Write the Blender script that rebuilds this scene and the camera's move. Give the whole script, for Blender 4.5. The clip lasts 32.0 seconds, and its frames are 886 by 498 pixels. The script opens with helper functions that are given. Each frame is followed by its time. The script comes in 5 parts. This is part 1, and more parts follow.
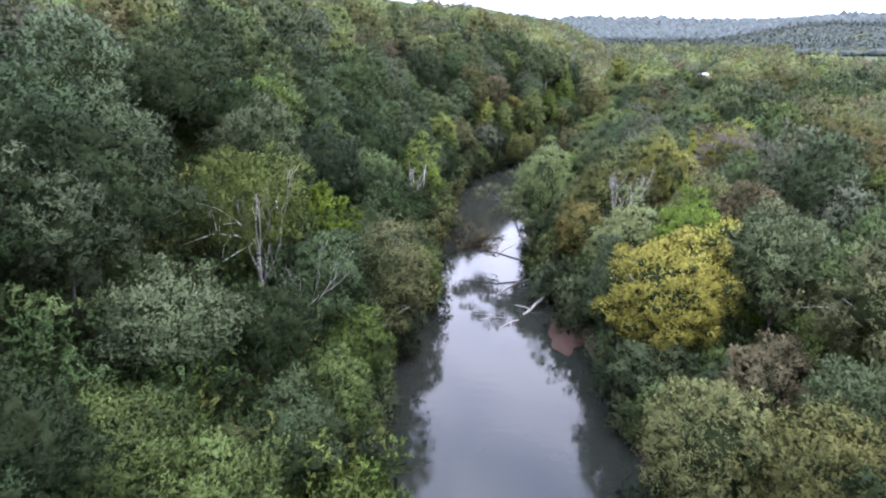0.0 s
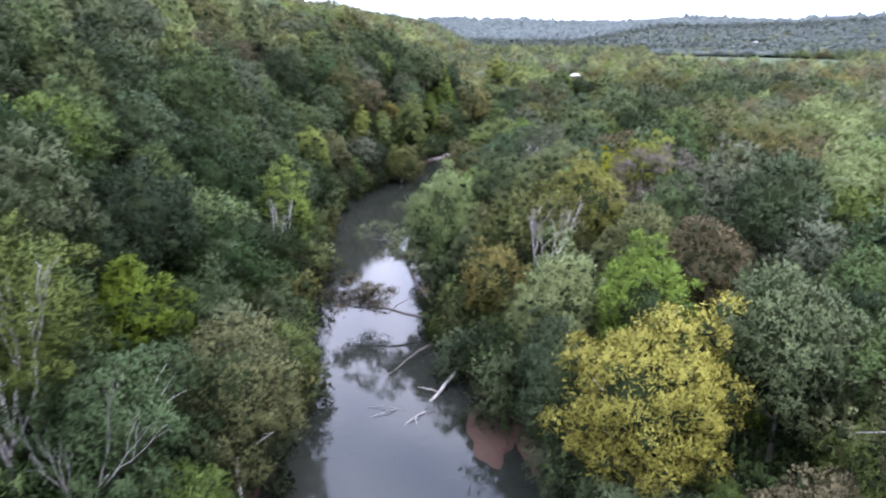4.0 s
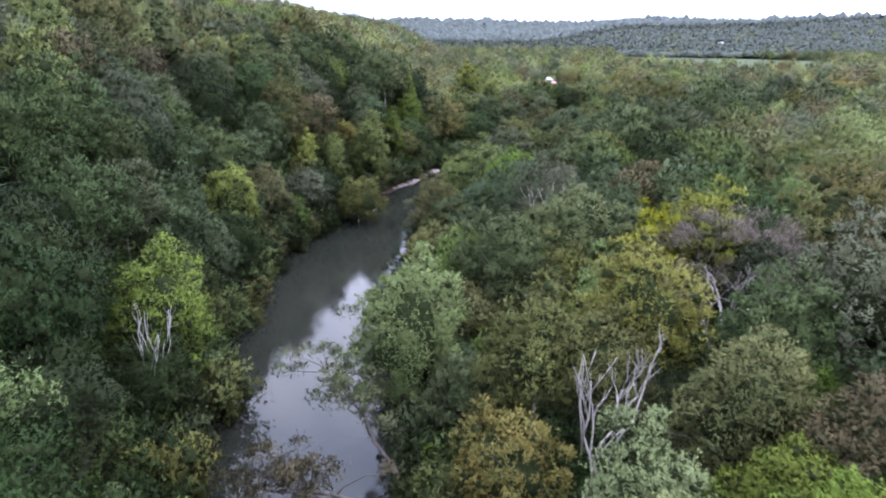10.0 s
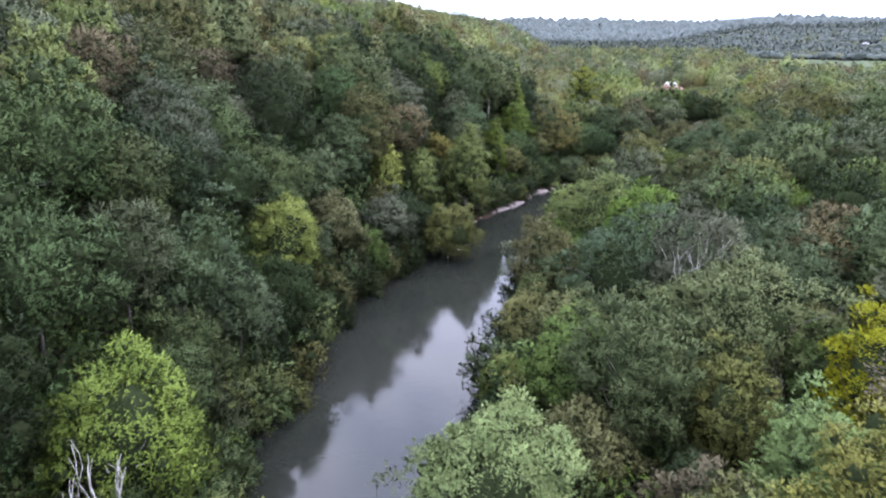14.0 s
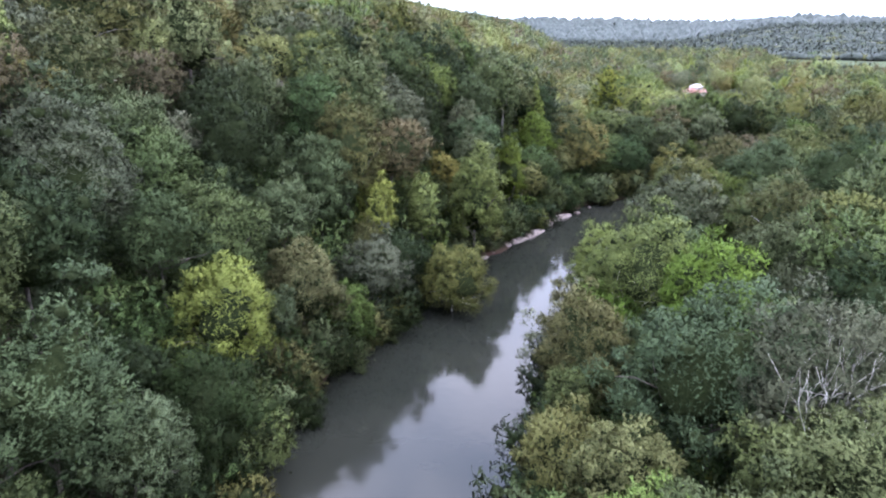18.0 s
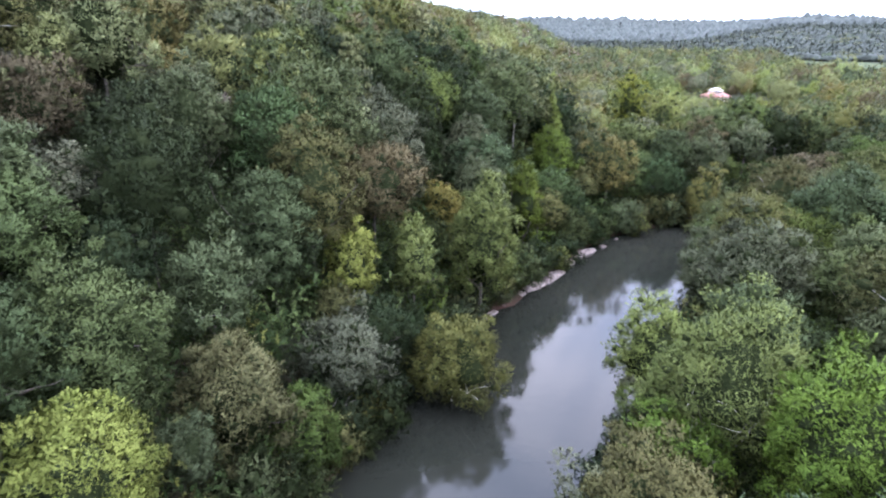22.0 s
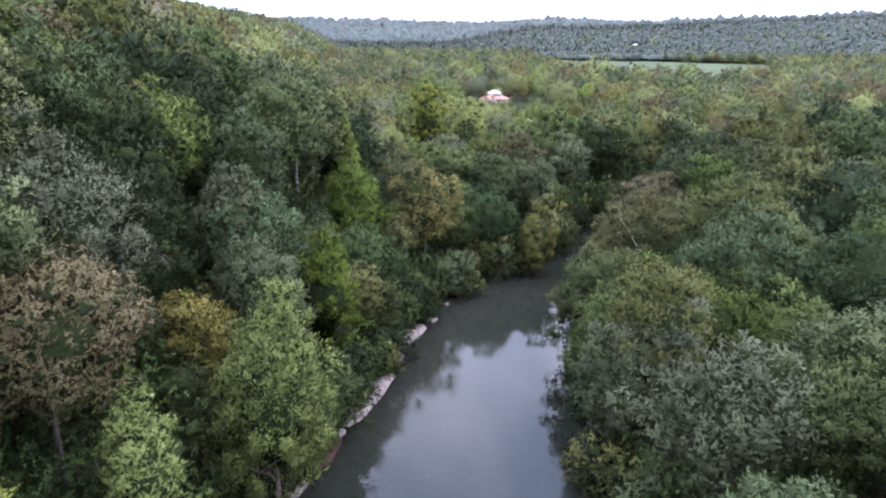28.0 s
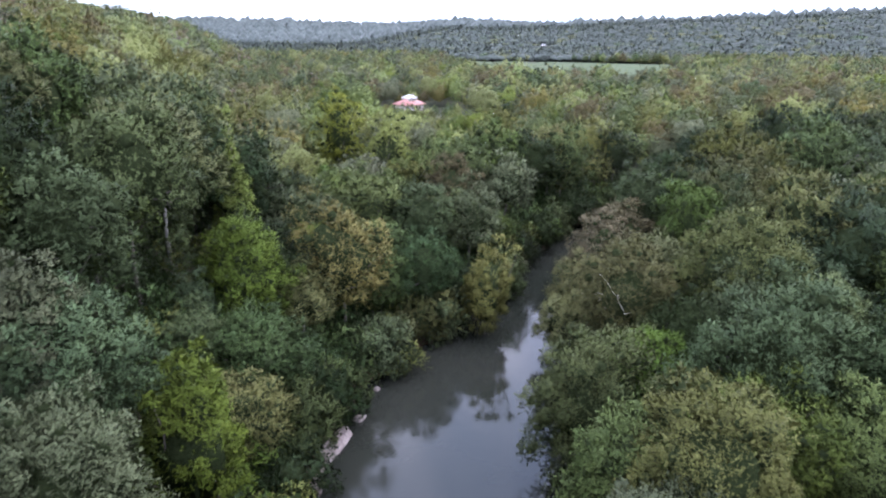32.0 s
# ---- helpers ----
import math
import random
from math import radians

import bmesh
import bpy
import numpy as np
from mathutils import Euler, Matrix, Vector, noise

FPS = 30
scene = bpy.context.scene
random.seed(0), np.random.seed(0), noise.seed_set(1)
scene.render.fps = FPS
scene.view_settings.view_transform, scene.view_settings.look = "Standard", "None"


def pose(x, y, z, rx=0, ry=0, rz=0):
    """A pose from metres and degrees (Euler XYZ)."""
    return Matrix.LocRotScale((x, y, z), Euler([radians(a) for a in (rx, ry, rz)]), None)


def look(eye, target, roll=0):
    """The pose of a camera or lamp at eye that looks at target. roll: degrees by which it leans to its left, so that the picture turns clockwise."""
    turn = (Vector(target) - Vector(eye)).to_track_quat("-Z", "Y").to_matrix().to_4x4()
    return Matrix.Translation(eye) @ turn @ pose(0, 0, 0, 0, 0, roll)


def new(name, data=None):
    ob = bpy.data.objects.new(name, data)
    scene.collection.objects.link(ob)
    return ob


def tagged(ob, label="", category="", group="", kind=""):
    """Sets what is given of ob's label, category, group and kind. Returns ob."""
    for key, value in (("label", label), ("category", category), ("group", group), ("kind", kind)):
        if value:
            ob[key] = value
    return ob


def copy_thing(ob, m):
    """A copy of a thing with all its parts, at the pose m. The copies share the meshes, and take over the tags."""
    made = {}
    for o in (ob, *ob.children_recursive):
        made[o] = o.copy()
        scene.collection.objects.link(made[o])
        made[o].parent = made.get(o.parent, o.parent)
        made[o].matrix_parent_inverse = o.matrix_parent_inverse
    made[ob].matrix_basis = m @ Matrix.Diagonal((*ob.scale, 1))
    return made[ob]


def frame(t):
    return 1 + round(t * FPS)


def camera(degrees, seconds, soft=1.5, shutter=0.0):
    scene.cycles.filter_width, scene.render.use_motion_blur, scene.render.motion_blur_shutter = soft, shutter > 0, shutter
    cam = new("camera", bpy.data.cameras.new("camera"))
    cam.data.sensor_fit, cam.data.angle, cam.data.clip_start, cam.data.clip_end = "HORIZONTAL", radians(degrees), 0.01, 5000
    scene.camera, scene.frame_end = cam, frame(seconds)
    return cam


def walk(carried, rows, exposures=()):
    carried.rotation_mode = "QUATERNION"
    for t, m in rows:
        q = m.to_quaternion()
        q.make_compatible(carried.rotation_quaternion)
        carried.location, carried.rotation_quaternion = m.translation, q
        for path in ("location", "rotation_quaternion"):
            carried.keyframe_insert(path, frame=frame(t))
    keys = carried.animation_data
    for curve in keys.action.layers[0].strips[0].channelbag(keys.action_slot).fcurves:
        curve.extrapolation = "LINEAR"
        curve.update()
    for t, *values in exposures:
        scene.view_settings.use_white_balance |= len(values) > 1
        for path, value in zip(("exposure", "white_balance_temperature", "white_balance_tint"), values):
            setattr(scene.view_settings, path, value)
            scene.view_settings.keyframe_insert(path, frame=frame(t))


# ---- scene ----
cam = camera(65.3, 32.0, soft=2.0, shutter=0.5)
METRES, EYE, TILT, LEAN, TURN = 195.0, 37.0, -17.5, 0.0, 0.0
ROWS = [
    (0.0, 0.0, 0.0, 0.0, 0.0, 0.0, -0.0),
    (0.5, 0.0, 0.0153, 0.0046, 0.01, -0.02, -0.03),
    (1.0, 0.0001, 0.0304, 0.0092, 0.04, -0.02, -0.05),
    (1.5, 0.0002, 0.0455, 0.0138, 0.02, -0.03, -0.06),
    (2.0, 0.0005, 0.0604, 0.0184, -0.56, -0.05, 0.12),
    (2.5, 0.0006, 0.0754, 0.0229, -1.73, -0.04, 0.43),
    (3.0, 0.0009, 0.0903, 0.0275, -3.32, -0.07, 0.88),
    (3.5, 0.0013, 0.1052, 0.032, -6.61, -0.13, 1.82),
    (4.0, 0.0019, 0.1202, 0.0365, -10.16, -0.25, 2.85),
    (4.5, 0.0025, 0.1351, 0.0411, -13.55, -0.45, 3.84),
    (6.5, 0.0096, 0.1917, 0.0599, -13.93, -0.46, 4.02),
    (7.0, 0.0126, 0.2067, 0.0647, -13.92, -0.44, 4.04),
    (7.5, 0.0157, 0.2216, 0.0693, -13.91, -0.44, 4.03),
    (8.0, 0.019, 0.2364, 0.0742, -13.91, -0.44, 4.05),
    (8.5, 0.0225, 0.2512, 0.0791, -13.9, -0.43, 4.04),
    (9.0, 0.0262, 0.2662, 0.0837, -13.89, -0.42, 4.06),
    (9.5, 0.0298, 0.281, 0.0886, -13.86, -0.42, 4.04),
    (10.0, 0.0335, 0.2958, 0.0931, -13.02, -0.35, 3.8),
    (10.5, 0.0373, 0.3107, 0.0978, -12.08, -0.29, 3.53),
    (11.0, 0.041, 0.3255, 0.1022, -10.3, -0.18, 3.02),
    (11.5, 0.0445, 0.3394, 0.1064, -8.54, -0.08, 2.51),
    (12.0, 0.0481, 0.3541, 0.1111, -7.14, -0.03, 2.07),
    (12.5, 0.0514, 0.3688, 0.1156, -6.27, 0.02, 1.79),
    (13.0, 0.0545, 0.3836, 0.1201, -5.5, 0.05, 1.56),
    (13.5, 0.0574, 0.3983, 0.1247, -4.84, 0.06, 1.36),
    (14.0, 0.0601, 0.413, 0.1293, -4.51, 0.06, 1.27),
    (14.5, 0.0625, 0.4278, 0.134, -4.16, 0.06, 1.15),
    (16.5, 0.0708, 0.4867, 0.1518, -3.61, 0.08, 1.02),
    (17.0, 0.0727, 0.5016, 0.1564, -3.59, 0.07, 1.0),
    (17.5, 0.0743, 0.5166, 0.161, -3.58, 0.05, 0.97),
    (18.0, 0.0759, 0.5315, 0.1655, -3.57, 0.05, 0.94),
    (18.5, 0.0776, 0.5465, 0.17, -3.54, 0.05, 0.93),
    (19.0, 0.0791, 0.5615, 0.1745, -3.51, 0.06, 0.91),
    (19.5, 0.0805, 0.5765, 0.1792, -3.47, 0.04, 0.87),
    (20.0, 0.0819, 0.5912, 0.1838, -3.45, 0.03, 0.82),
    (20.5, 0.0831, 0.6061, 0.1886, -3.43, 0.01, 0.74),
    (21.0, 0.0845, 0.6209, 0.1932, -3.39, 0.01, 0.73),
    (21.5, 0.0858, 0.6357, 0.1979, -3.35, 0.02, 0.72),
    (22.0, 0.0872, 0.6508, 0.2026, -3.31, 0.03, 0.7),
    (22.5, 0.0885, 0.6656, 0.2073, -3.28, 0.04, 0.68),
    (23.0, 0.0899, 0.6805, 0.2118, -3.25, 0.03, 0.69),
    (23.5, 0.0911, 0.6953, 0.2165, -3.22, 0.03, 0.7),
    (24.0, 0.0924, 0.7101, 0.2212, -3.28, 0.02, 0.72),
    (24.5, 0.0937, 0.725, 0.226, -4.83, -0.0, 1.14),
    (25.0, 0.0952, 0.7396, 0.2309, -8.37, -0.13, 2.18),
    (25.5, 0.0965, 0.7544, 0.2358, -12.26, -0.34, 3.3),
    (26.0, 0.0983, 0.7689, 0.2406, -15.86, -0.59, 4.37),
    (26.5, 0.1003, 0.7833, 0.2454, -19.5, -0.9, 5.43),
    (28.5, 0.1139, 0.8416, 0.264, -21.28, -1.02, 6.04),
    (29.0, 0.1185, 0.8557, 0.2685, -21.32, -1.02, 6.06),
    (29.5, 0.1235, 0.8697, 0.273, -21.36, -1.01, 6.08),
    (30.0, 0.1289, 0.8835, 0.2775, -21.71, -1.05, 6.2),
    (30.5, 0.1343, 0.8972, 0.2817, -23.79, -1.28, 6.79),
    (31.0, 0.1399, 0.9109, 0.2861, -25.99, -1.55, 7.4),
    (31.5, 0.1455, 0.9246, 0.2903, -27.54, -1.75, 7.81),
    (32.0, 0.1517, 0.9383, 0.2945, -28.36, -1.84, 8.04),
]
walk(cam, [(t, pose(0, 0, EYE, TILT, LEAN, TURN) @ pose(METRES * x, METRES * y, METRES * z, 90 + pitch, roll, yaw)) for t, x, y, z, yaw, pitch, roll in ROWS],
     exposures=[(0.0, 0.39, 5780, 25), (4.0, 0.31, 5780, 25), (7.0, 0.10, 5780, 25), (10.0, 0.10, 5780, 25), (13.0, 0.18, 5780, 25), (18.0, 0.41, 5780, 25),
                (25.5, 0.34, 5780, 25), (29.0, 0.12, 5780, 25), (32.0, 0.06, 5780, 25)])

# ---- light ----
world = bpy.data.worlds.new("world")
scene.world = world
world.use_nodes = True
wn, wl = world.node_tree.nodes, world.node_tree.links
wn.clear()
SUN_EL, SUN_AZ = 58.0, 100.0
sky = wn.new("ShaderNodeTexSky")
sky.sky_type = "NISHITA"
sky.sun_disc = False
sky.sun_elevation, sky.sun_rotation = radians(SUN_EL), radians(SUN_AZ)
sky_bg = wn.new("ShaderNodeBackground")
sky_bg.inputs["Strength"].default_value = 0.12
wl.new(sky.outputs[0], sky_bg.inputs["Color"])
tc = wn.new("ShaderNodeTexCoord")
cloud_noise = wn.new("ShaderNodeTexNoise")
cloud_noise.inputs["Scale"].default_value = 4.5
cloud_noise.inputs["Detail"].default_value = 5.0
cloud_noise.inputs["Distortion"].default_value = 0.6
wl.new(tc.outputs["Generated"], cloud_noise.inputs["Vector"])
cloud_ramp = wn.new("ShaderNodeValToRGB")
cloud_ramp.color_ramp.elements[0].position, cloud_ramp.color_ramp.elements[0].color = 0.36, (0.44, 0.54, 0.70, 1)
cloud_ramp.color_ramp.elements[1].position, cloud_ramp.color_ramp.elements[1].color = 0.62, (0.95, 0.99, 1.06, 1)
wl.new(cloud_noise.outputs[0], cloud_ramp.inputs[0])
cloud_bg = wn.new("ShaderNodeBackground")
cloud_bg.inputs["Strength"].default_value = 4.2
# an overcast sky, brightest overhead
high = wn.new("ShaderNodeSeparateXYZ")
wl.new(tc.outputs["Generated"], high.inputs[0])
grade = wn.new("ShaderNodeMapRange")
for i, v in enumerate((0.0, 0.9, 0.95, 1.45)):
    grade.inputs[i + 1].default_value = v
wl.new(high.outputs[2], grade.inputs[0])
lit = wn.new("ShaderNodeVectorMath")
lit.operation = "SCALE"
wl.new(cloud_ramp.outputs[0], lit.inputs[0])
wl.new(grade.outputs[0], lit.inputs["Scale"])
wl.new(lit.outputs[0], cloud_bg.inputs["Color"])
sky_mix = wn.new("ShaderNodeMixShader")
sky_mix.inputs[0].default_value = 0.88
wl.new(sky_bg.outputs[0], sky_mix.inputs[1])
wl.new(cloud_bg.outputs[0], sky_mix.inputs[2])
sky_out = wn.new("ShaderNodeOutputWorld")
wl.new(sky_mix.outputs[0], sky_out.inputs[0])

sun = new("sun", bpy.data.lights.new("sun", "SUN"))
sun.data.energy, sun.data.angle, sun.data.color = 1.8, radians(60), (1.0, 0.96, 0.9)
sun.matrix_world = look((math.sin(radians(SUN_AZ)) * math.cos(radians(SUN_EL)) * 100, math.cos(radians(SUN_AZ)) * math.cos(radians(SUN_EL)) * 100,
                         math.sin(radians(SUN_EL)) * 100), (0, 0, 0))


# ---- materials ----
def material(name):
    m = bpy.data.materials.new(name)
    m.use_nodes = True
    nt = m.node_tree
    return m, nt, nt.nodes, nt.links, nt.nodes["Principled BSDF"]


def math_node(nodes, links, op, a, b):
    n = nodes.new("ShaderNodeMath")
    n.operation = op
    for i, v in enumerate((a, b)):
        if isinstance(v, (int, float)):
            n.inputs[i].default_value = v
        else:
            links.new(v, n.inputs[i])
    return n.outputs[0]


def leaf_material(name, colour, second, spread=0.46, hue=0.035, through_light=0.10, lacy=True):
    """Foliage: tone differs from tree to tree, from spray to spray and in patches over the crown."""
    m, nt, nodes, links, bsdf = material(name)
    info = nodes.new("ShaderNodeObjectInfo")
    geo = nodes.new("ShaderNodeNewGeometry")
    coord = nodes.new("ShaderNodeTexCoord")
    noise_tex = nodes.new("ShaderNodeTexNoise")
    noise_tex.inputs["Scale"].default_value = 0.45
    noise_tex.inputs["Detail"].default_value = 3.0
    links.new(coord.outputs["Object"], noise_tex.inputs["Vector"])
    mix = nodes.new("ShaderNodeMix")
    mix.data_type = "RGBA"
    mix.inputs[6].default_value, mix.inputs[7].default_value = (*colour, 1), (*second, 1)
    patch = math_node(nodes, links, "MULTIPLY_ADD", noise_tex.outputs[0], 1.6)
    patch.node.inputs[2].default_value = -0.45
    island = math_node(nodes, links, "MULTIPLY", geo.outputs["Random Per Island"], 0.16)
    patch = math_node(nodes, links, "ADD", patch, island)
    patch = math_node(nodes, links, "ADD", patch, -0.1)
    patch.node.use_clamp = True
    links.new(patch, mix.inputs[0])
    hsv = nodes.new("ShaderNodeHueSaturation")
    links.new(mix.outputs[2], hsv.inputs["Color"])
    h = math_node(nodes, links, "MULTIPLY_ADD", info.outputs["Random"], hue)
    h.node.inputs[2].default_value = 0.5 - hue / 2
    links.new(h, hsv.inputs["Hue"])
    r2 = math_node(nodes, links, "FRACT", math_node(nodes, links, "MULTIPLY", info.outputs["Random"], 7.31), 0)
    v = math_node(nodes, links, "MULTIPLY_ADD", r2, spread)
    v.node.inputs[2].default_value = 1.0 - spread / 2
    cells = nodes.new("ShaderNodeTexVoronoi")
    cells.inputs["Scale"].default_value = 3.4
    links.new(coord.outputs["Object"], cells.inputs["Vector"])
    tone = nodes.new("ShaderNodeSeparateColor")
    links.new(cells.outputs["Color"], tone.inputs[0])
    v2 = math_node(nodes, links, "MULTIPLY_ADD", tone.outputs[0], 0.22)
    v2.node.inputs[2].default_value = 0.89
    # single leaves and the small gaps between them
    leaves = nodes.new("ShaderNodeTexVoronoi")
    leaves.inputs["Scale"].default_value = 7.5
    links.new(coord.outputs["Object"], leaves.inputs["Vector"])
    one_leaf = nodes.new("ShaderNodeSeparateColor")
    links.new(leaves.outputs["Color"], one_leaf.inputs[0])
    v4 = math_node(nodes, links, "MULTIPLY_ADD", one_leaf.outputs[1], 0.4)
    v4.node.inputs[2].default_value = 0.8
    v2 = math_node(nodes, links, "MULTIPLY", v2, v4)
    bn = nodes.new("ShaderNodeBump")
    bn.invert = True
    bn.inputs["Strength"].default_value, bn.inputs["Distance"].default_value = 0.4, 0.08
    links.new(leaves.outputs["Distance"], bn.inputs["Height"])
    links.new(bn.outputs[0], bsdf.inputs["Normal"])
    stand = nodes.new("ShaderNodeTexVoronoi")
    stand.inputs["Scale"].default_value = 0.115
    links.new(coord.outputs["Object"], stand.inputs["Vector"])
    stand_tone = nodes.new("ShaderNodeSeparateColor")
    links.new(stand.outputs["Color"], stand_tone.inputs[0])
    v3 = math_node(nodes, links, "MULTIPLY_ADD", stand_tone.outputs[1], 0.56)
    v3.node.inputs[2].default_value = 0.74
    links.new(math_node(nodes, links, "MULTIPLY", math_node(nodes, links, "MULTIPLY", v, v2), v3), hsv.inputs["Value"])
    r3 = math_node(nodes, links, "FRACT", math_node(nodes, links, "MULTIPLY", info.outputs["Random"], 13.7), 0)
    s = math_node(nodes, links, "MULTIPLY_ADD", r3, 0.3)
    s.node.inputs[2].default_value = 0.88
    links.new(s, hsv.inputs["Saturation"])
    links.new(hsv.outputs[0], bsdf.inputs["Base Color"])
    bsdf.inputs["Roughness"].default_value = 0.6
    bsdf.inputs["Specular IOR Level"].default_value = 0.06
    glow = nodes.new("ShaderNodeBsdfTranslucent")
    links.new(hsv.outputs[0], glow.inputs["Color"])
    ms = nodes.new("ShaderNodeMixShader")
    ms.inputs[0].default_value = through_light
    links.new(bsdf.outputs[0], ms.inputs[1])
    links.new(glow.outputs[0], ms.inputs[2])
    if lacy:
        # a spray is not solid: gaps between its leaves
        gaps = nodes.new("ShaderNodeMapRange")
        for i, v in enumerate((0.50, 0.58, 0.0, 1.0)):
            gaps.inputs[i + 1].default_value = v
        links.new(leaves.outputs["Distance"], gaps.inputs[0])
        clear = nodes.new("ShaderNodeBsdfTransparent")
        lace = nodes.new("ShaderNodeMixShader")
        links.new(gaps.outputs[0], lace.inputs[0])
        links.new(ms.outputs[0], lace.inputs[1])
        links.new(clear.outputs[0], lace.inputs[2])
        ms = lace
    links.new(ms.outputs[0], nodes["Material Output"].inputs[0])
    return m


def rough_material(name, colours, scale, roughness=0.85, bump=0.4, bump_scale=None, random_value=0.0, detail=6.0):
    """A matt surface of two tones in patches, with fine relief."""
    m, nt, nodes, links, bsdf = material(name)
    coord = nodes.new("ShaderNodeTexCoord")
    a = nodes.new("ShaderNodeTexNoise")
    a.inputs["Scale"].default_value, a.inputs["Detail"].default_value, a.inputs["Roughness"].default_value = scale, detail, 0.65
    links.new(coord.outputs["Object"], a.inputs["Vector"])
    ramp = nodes.new("ShaderNodeValToRGB")
    els = ramp.color_ramp.elements
    els[0].position, els[1].position = 0.32, 0.68
    els[0].color, els[1].color = (*colours[0], 1), (*colours[-1], 1)
    for i, c in enumerate(colours[1:-1]):
        els.new(0.32 + 0.36 * (i + 1) / (len(colours) - 1)).color = (*c, 1)
    links.new(a.outputs[0], ramp.inputs[0])
    out = ramp.outputs[0]
    if random_value:
        info = nodes.new("ShaderNodeObjectInfo")
        hsv = nodes.new("ShaderNodeHueSaturation")
        v = math_node(nodes, links, "MULTIPLY_ADD", info.outputs["Random"], random_value)
        v.node.inputs[2].default_value = 1 - random_value / 2
        links.new(v, hsv.inputs["Value"])
        links.new(out, hsv.inputs["Color"])
        out = hsv.outputs[0]
    links.new(out, bsdf.inputs["Base Color"])
    b = nodes.new("ShaderNodeTexNoise")
    b.inputs["Scale"].default_value, b.inputs["Detail"].default_value = bump_scale or scale * 5, 5.0
    links.new(coord.outputs["Object"], b.inputs["Vector"])
    bn = nodes.new("ShaderNodeBump")
    bn.inputs["Strength"].default_value, bn.inputs["Distance"].default_value = bump, 0.15
    links.new(b.outputs[0], bn.inputs["Height"])
    links.new(bn.outputs[0], bsdf.inputs["Normal"])
    bsdf.inputs["Roughness"].default_value = roughness
    return m


LEAF = {
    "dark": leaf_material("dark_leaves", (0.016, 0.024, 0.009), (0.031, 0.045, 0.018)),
    "green": leaf_material("green_leaves", (0.048, 0.063, 0.026), (0.090, 0.110, 0.046)),
    "fresh": leaf_material("fresh_green_leaves", (0.050, 0.071, 0.020), (0.097, 0.122, 0.033)),
    "light": leaf_material("light_green_leaves", (0.106, 0.123, 0.046), (0.185, 0.196, 0.078)),
    "lime": leaf_material("yellow_green_leaves", (0.081, 0.107, 0.024), (0.139, 0.166, 0.040)),
    "bright": leaf_material("bright_green_leaves", (0.067, 0.095, 0.021), (0.124, 0.157, 0.035)),
    "gold": leaf_material("gold_green_leaves", (0.126, 0.136, 0.023), (0.212, 0.222, 0.040), 0.3),
    "yellow": leaf_material("yellow_leaves", (0.168, 0.145, 0.028), (0.281, 0.241, 0.049), 0.3),
    "olive": leaf_material("olive_leaves", (0.065, 0.069, 0.024), (0.120, 0.121, 0.042)),
    "brown": leaf_material("brown_leaves", (0.070, 0.060, 0.029), (0.120, 0.098, 0.048), 0.4, 0.01),
    "rust": leaf_material("rust_leaves", (0.082, 0.081, 0.028), (0.150, 0.118, 0.042), 0.4, 0.01),
    "grey": leaf_material("grey_green_leaves", (0.064, 0.073, 0.041), (0.120, 0.127, 0.070)),
    "willow": leaf_material("willow_leaves", (0.092, 0.120, 0.042), (0.155, 0.186, 0.067), 0.2),
    "blue": leaf_material("blue_green_leaves", (0.035, 0.052, 0.022), (0.070, 0.095, 0.038)),
    "mauve": leaf_material("bare_twigs", (0.132, 0.106, 0.084), (0.220, 0.178, 0.144), 0.3, 0.01),
    # haze over the distant ridges is put into these two leaf colours
    "ridge": leaf_material("ridge_haze_leaves", (0.042, 0.052, 0.041), (0.057, 0.064, 0.053), 0.3, lacy=False),
    "horizon": leaf_material("horizon_haze_leaves", (0.074, 0.086, 0.076), (0.085, 0.096, 0.085), 0.1, lacy=False),
}
BARK = rough_material("grey_bark", [(0.055, 0.045, 0.036), (0.12, 0.10, 0.082)], 3.0, random_value=0.5)
PALE_BARK = rough_material("pale_sycamore_bark", [(0.22, 0.20, 0.17), (0.48, 0.45, 0.40), (0.62, 0.60, 0.55)], 1.6)
DEAD_BARK = rough_material("weathered_dead_wood", [(0.17, 0.15, 0.13), (0.34, 0.31, 0.28)], 2.2)
# dark colour that paints the shade inside crowns, between the leaf sprays
INNER = rough_material("painted_crown_shade", [(0.014, 0.019, 0.008), (0.030, 0.038, 0.016)], 3.0, roughness=1.0, bump=1.0, bump_scale=4.0)
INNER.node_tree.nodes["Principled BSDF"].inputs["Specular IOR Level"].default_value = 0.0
GREY_BARK = rough_material("pale_grey_bark", [(0.12, 0.11, 0.095), (0.27, 0.25, 0.22)], 2.0, random_value=0.4)
LOG_WOOD = rough_material("bleached_driftwood", [(0.26, 0.22, 0.18), (0.50, 0.45, 0.40)], 2.0)
WET_WOOD = rough_material("wet_dark_wood", [(0.045, 0.036, 0.030), (0.11, 0.09, 0.075)], 2.5, roughness=0.6)
ROCK = rough_material("pale_limestone", [(0.09, 0.07, 0.058), (0.24, 0.19, 0.17), (0.36, 0.30, 0.275)], 1.4, bump=1.0, bump_scale=3.0)
FIELD = rough_material("mown_grass", [(0.080, 0.100, 0.058), (0.100, 0.116, 0.072)], 0.02, bump=0.1)
FIELD.node_tree.nodes["Principled BSDF"].inputs["Specular IOR Level"].default_value = 0.0


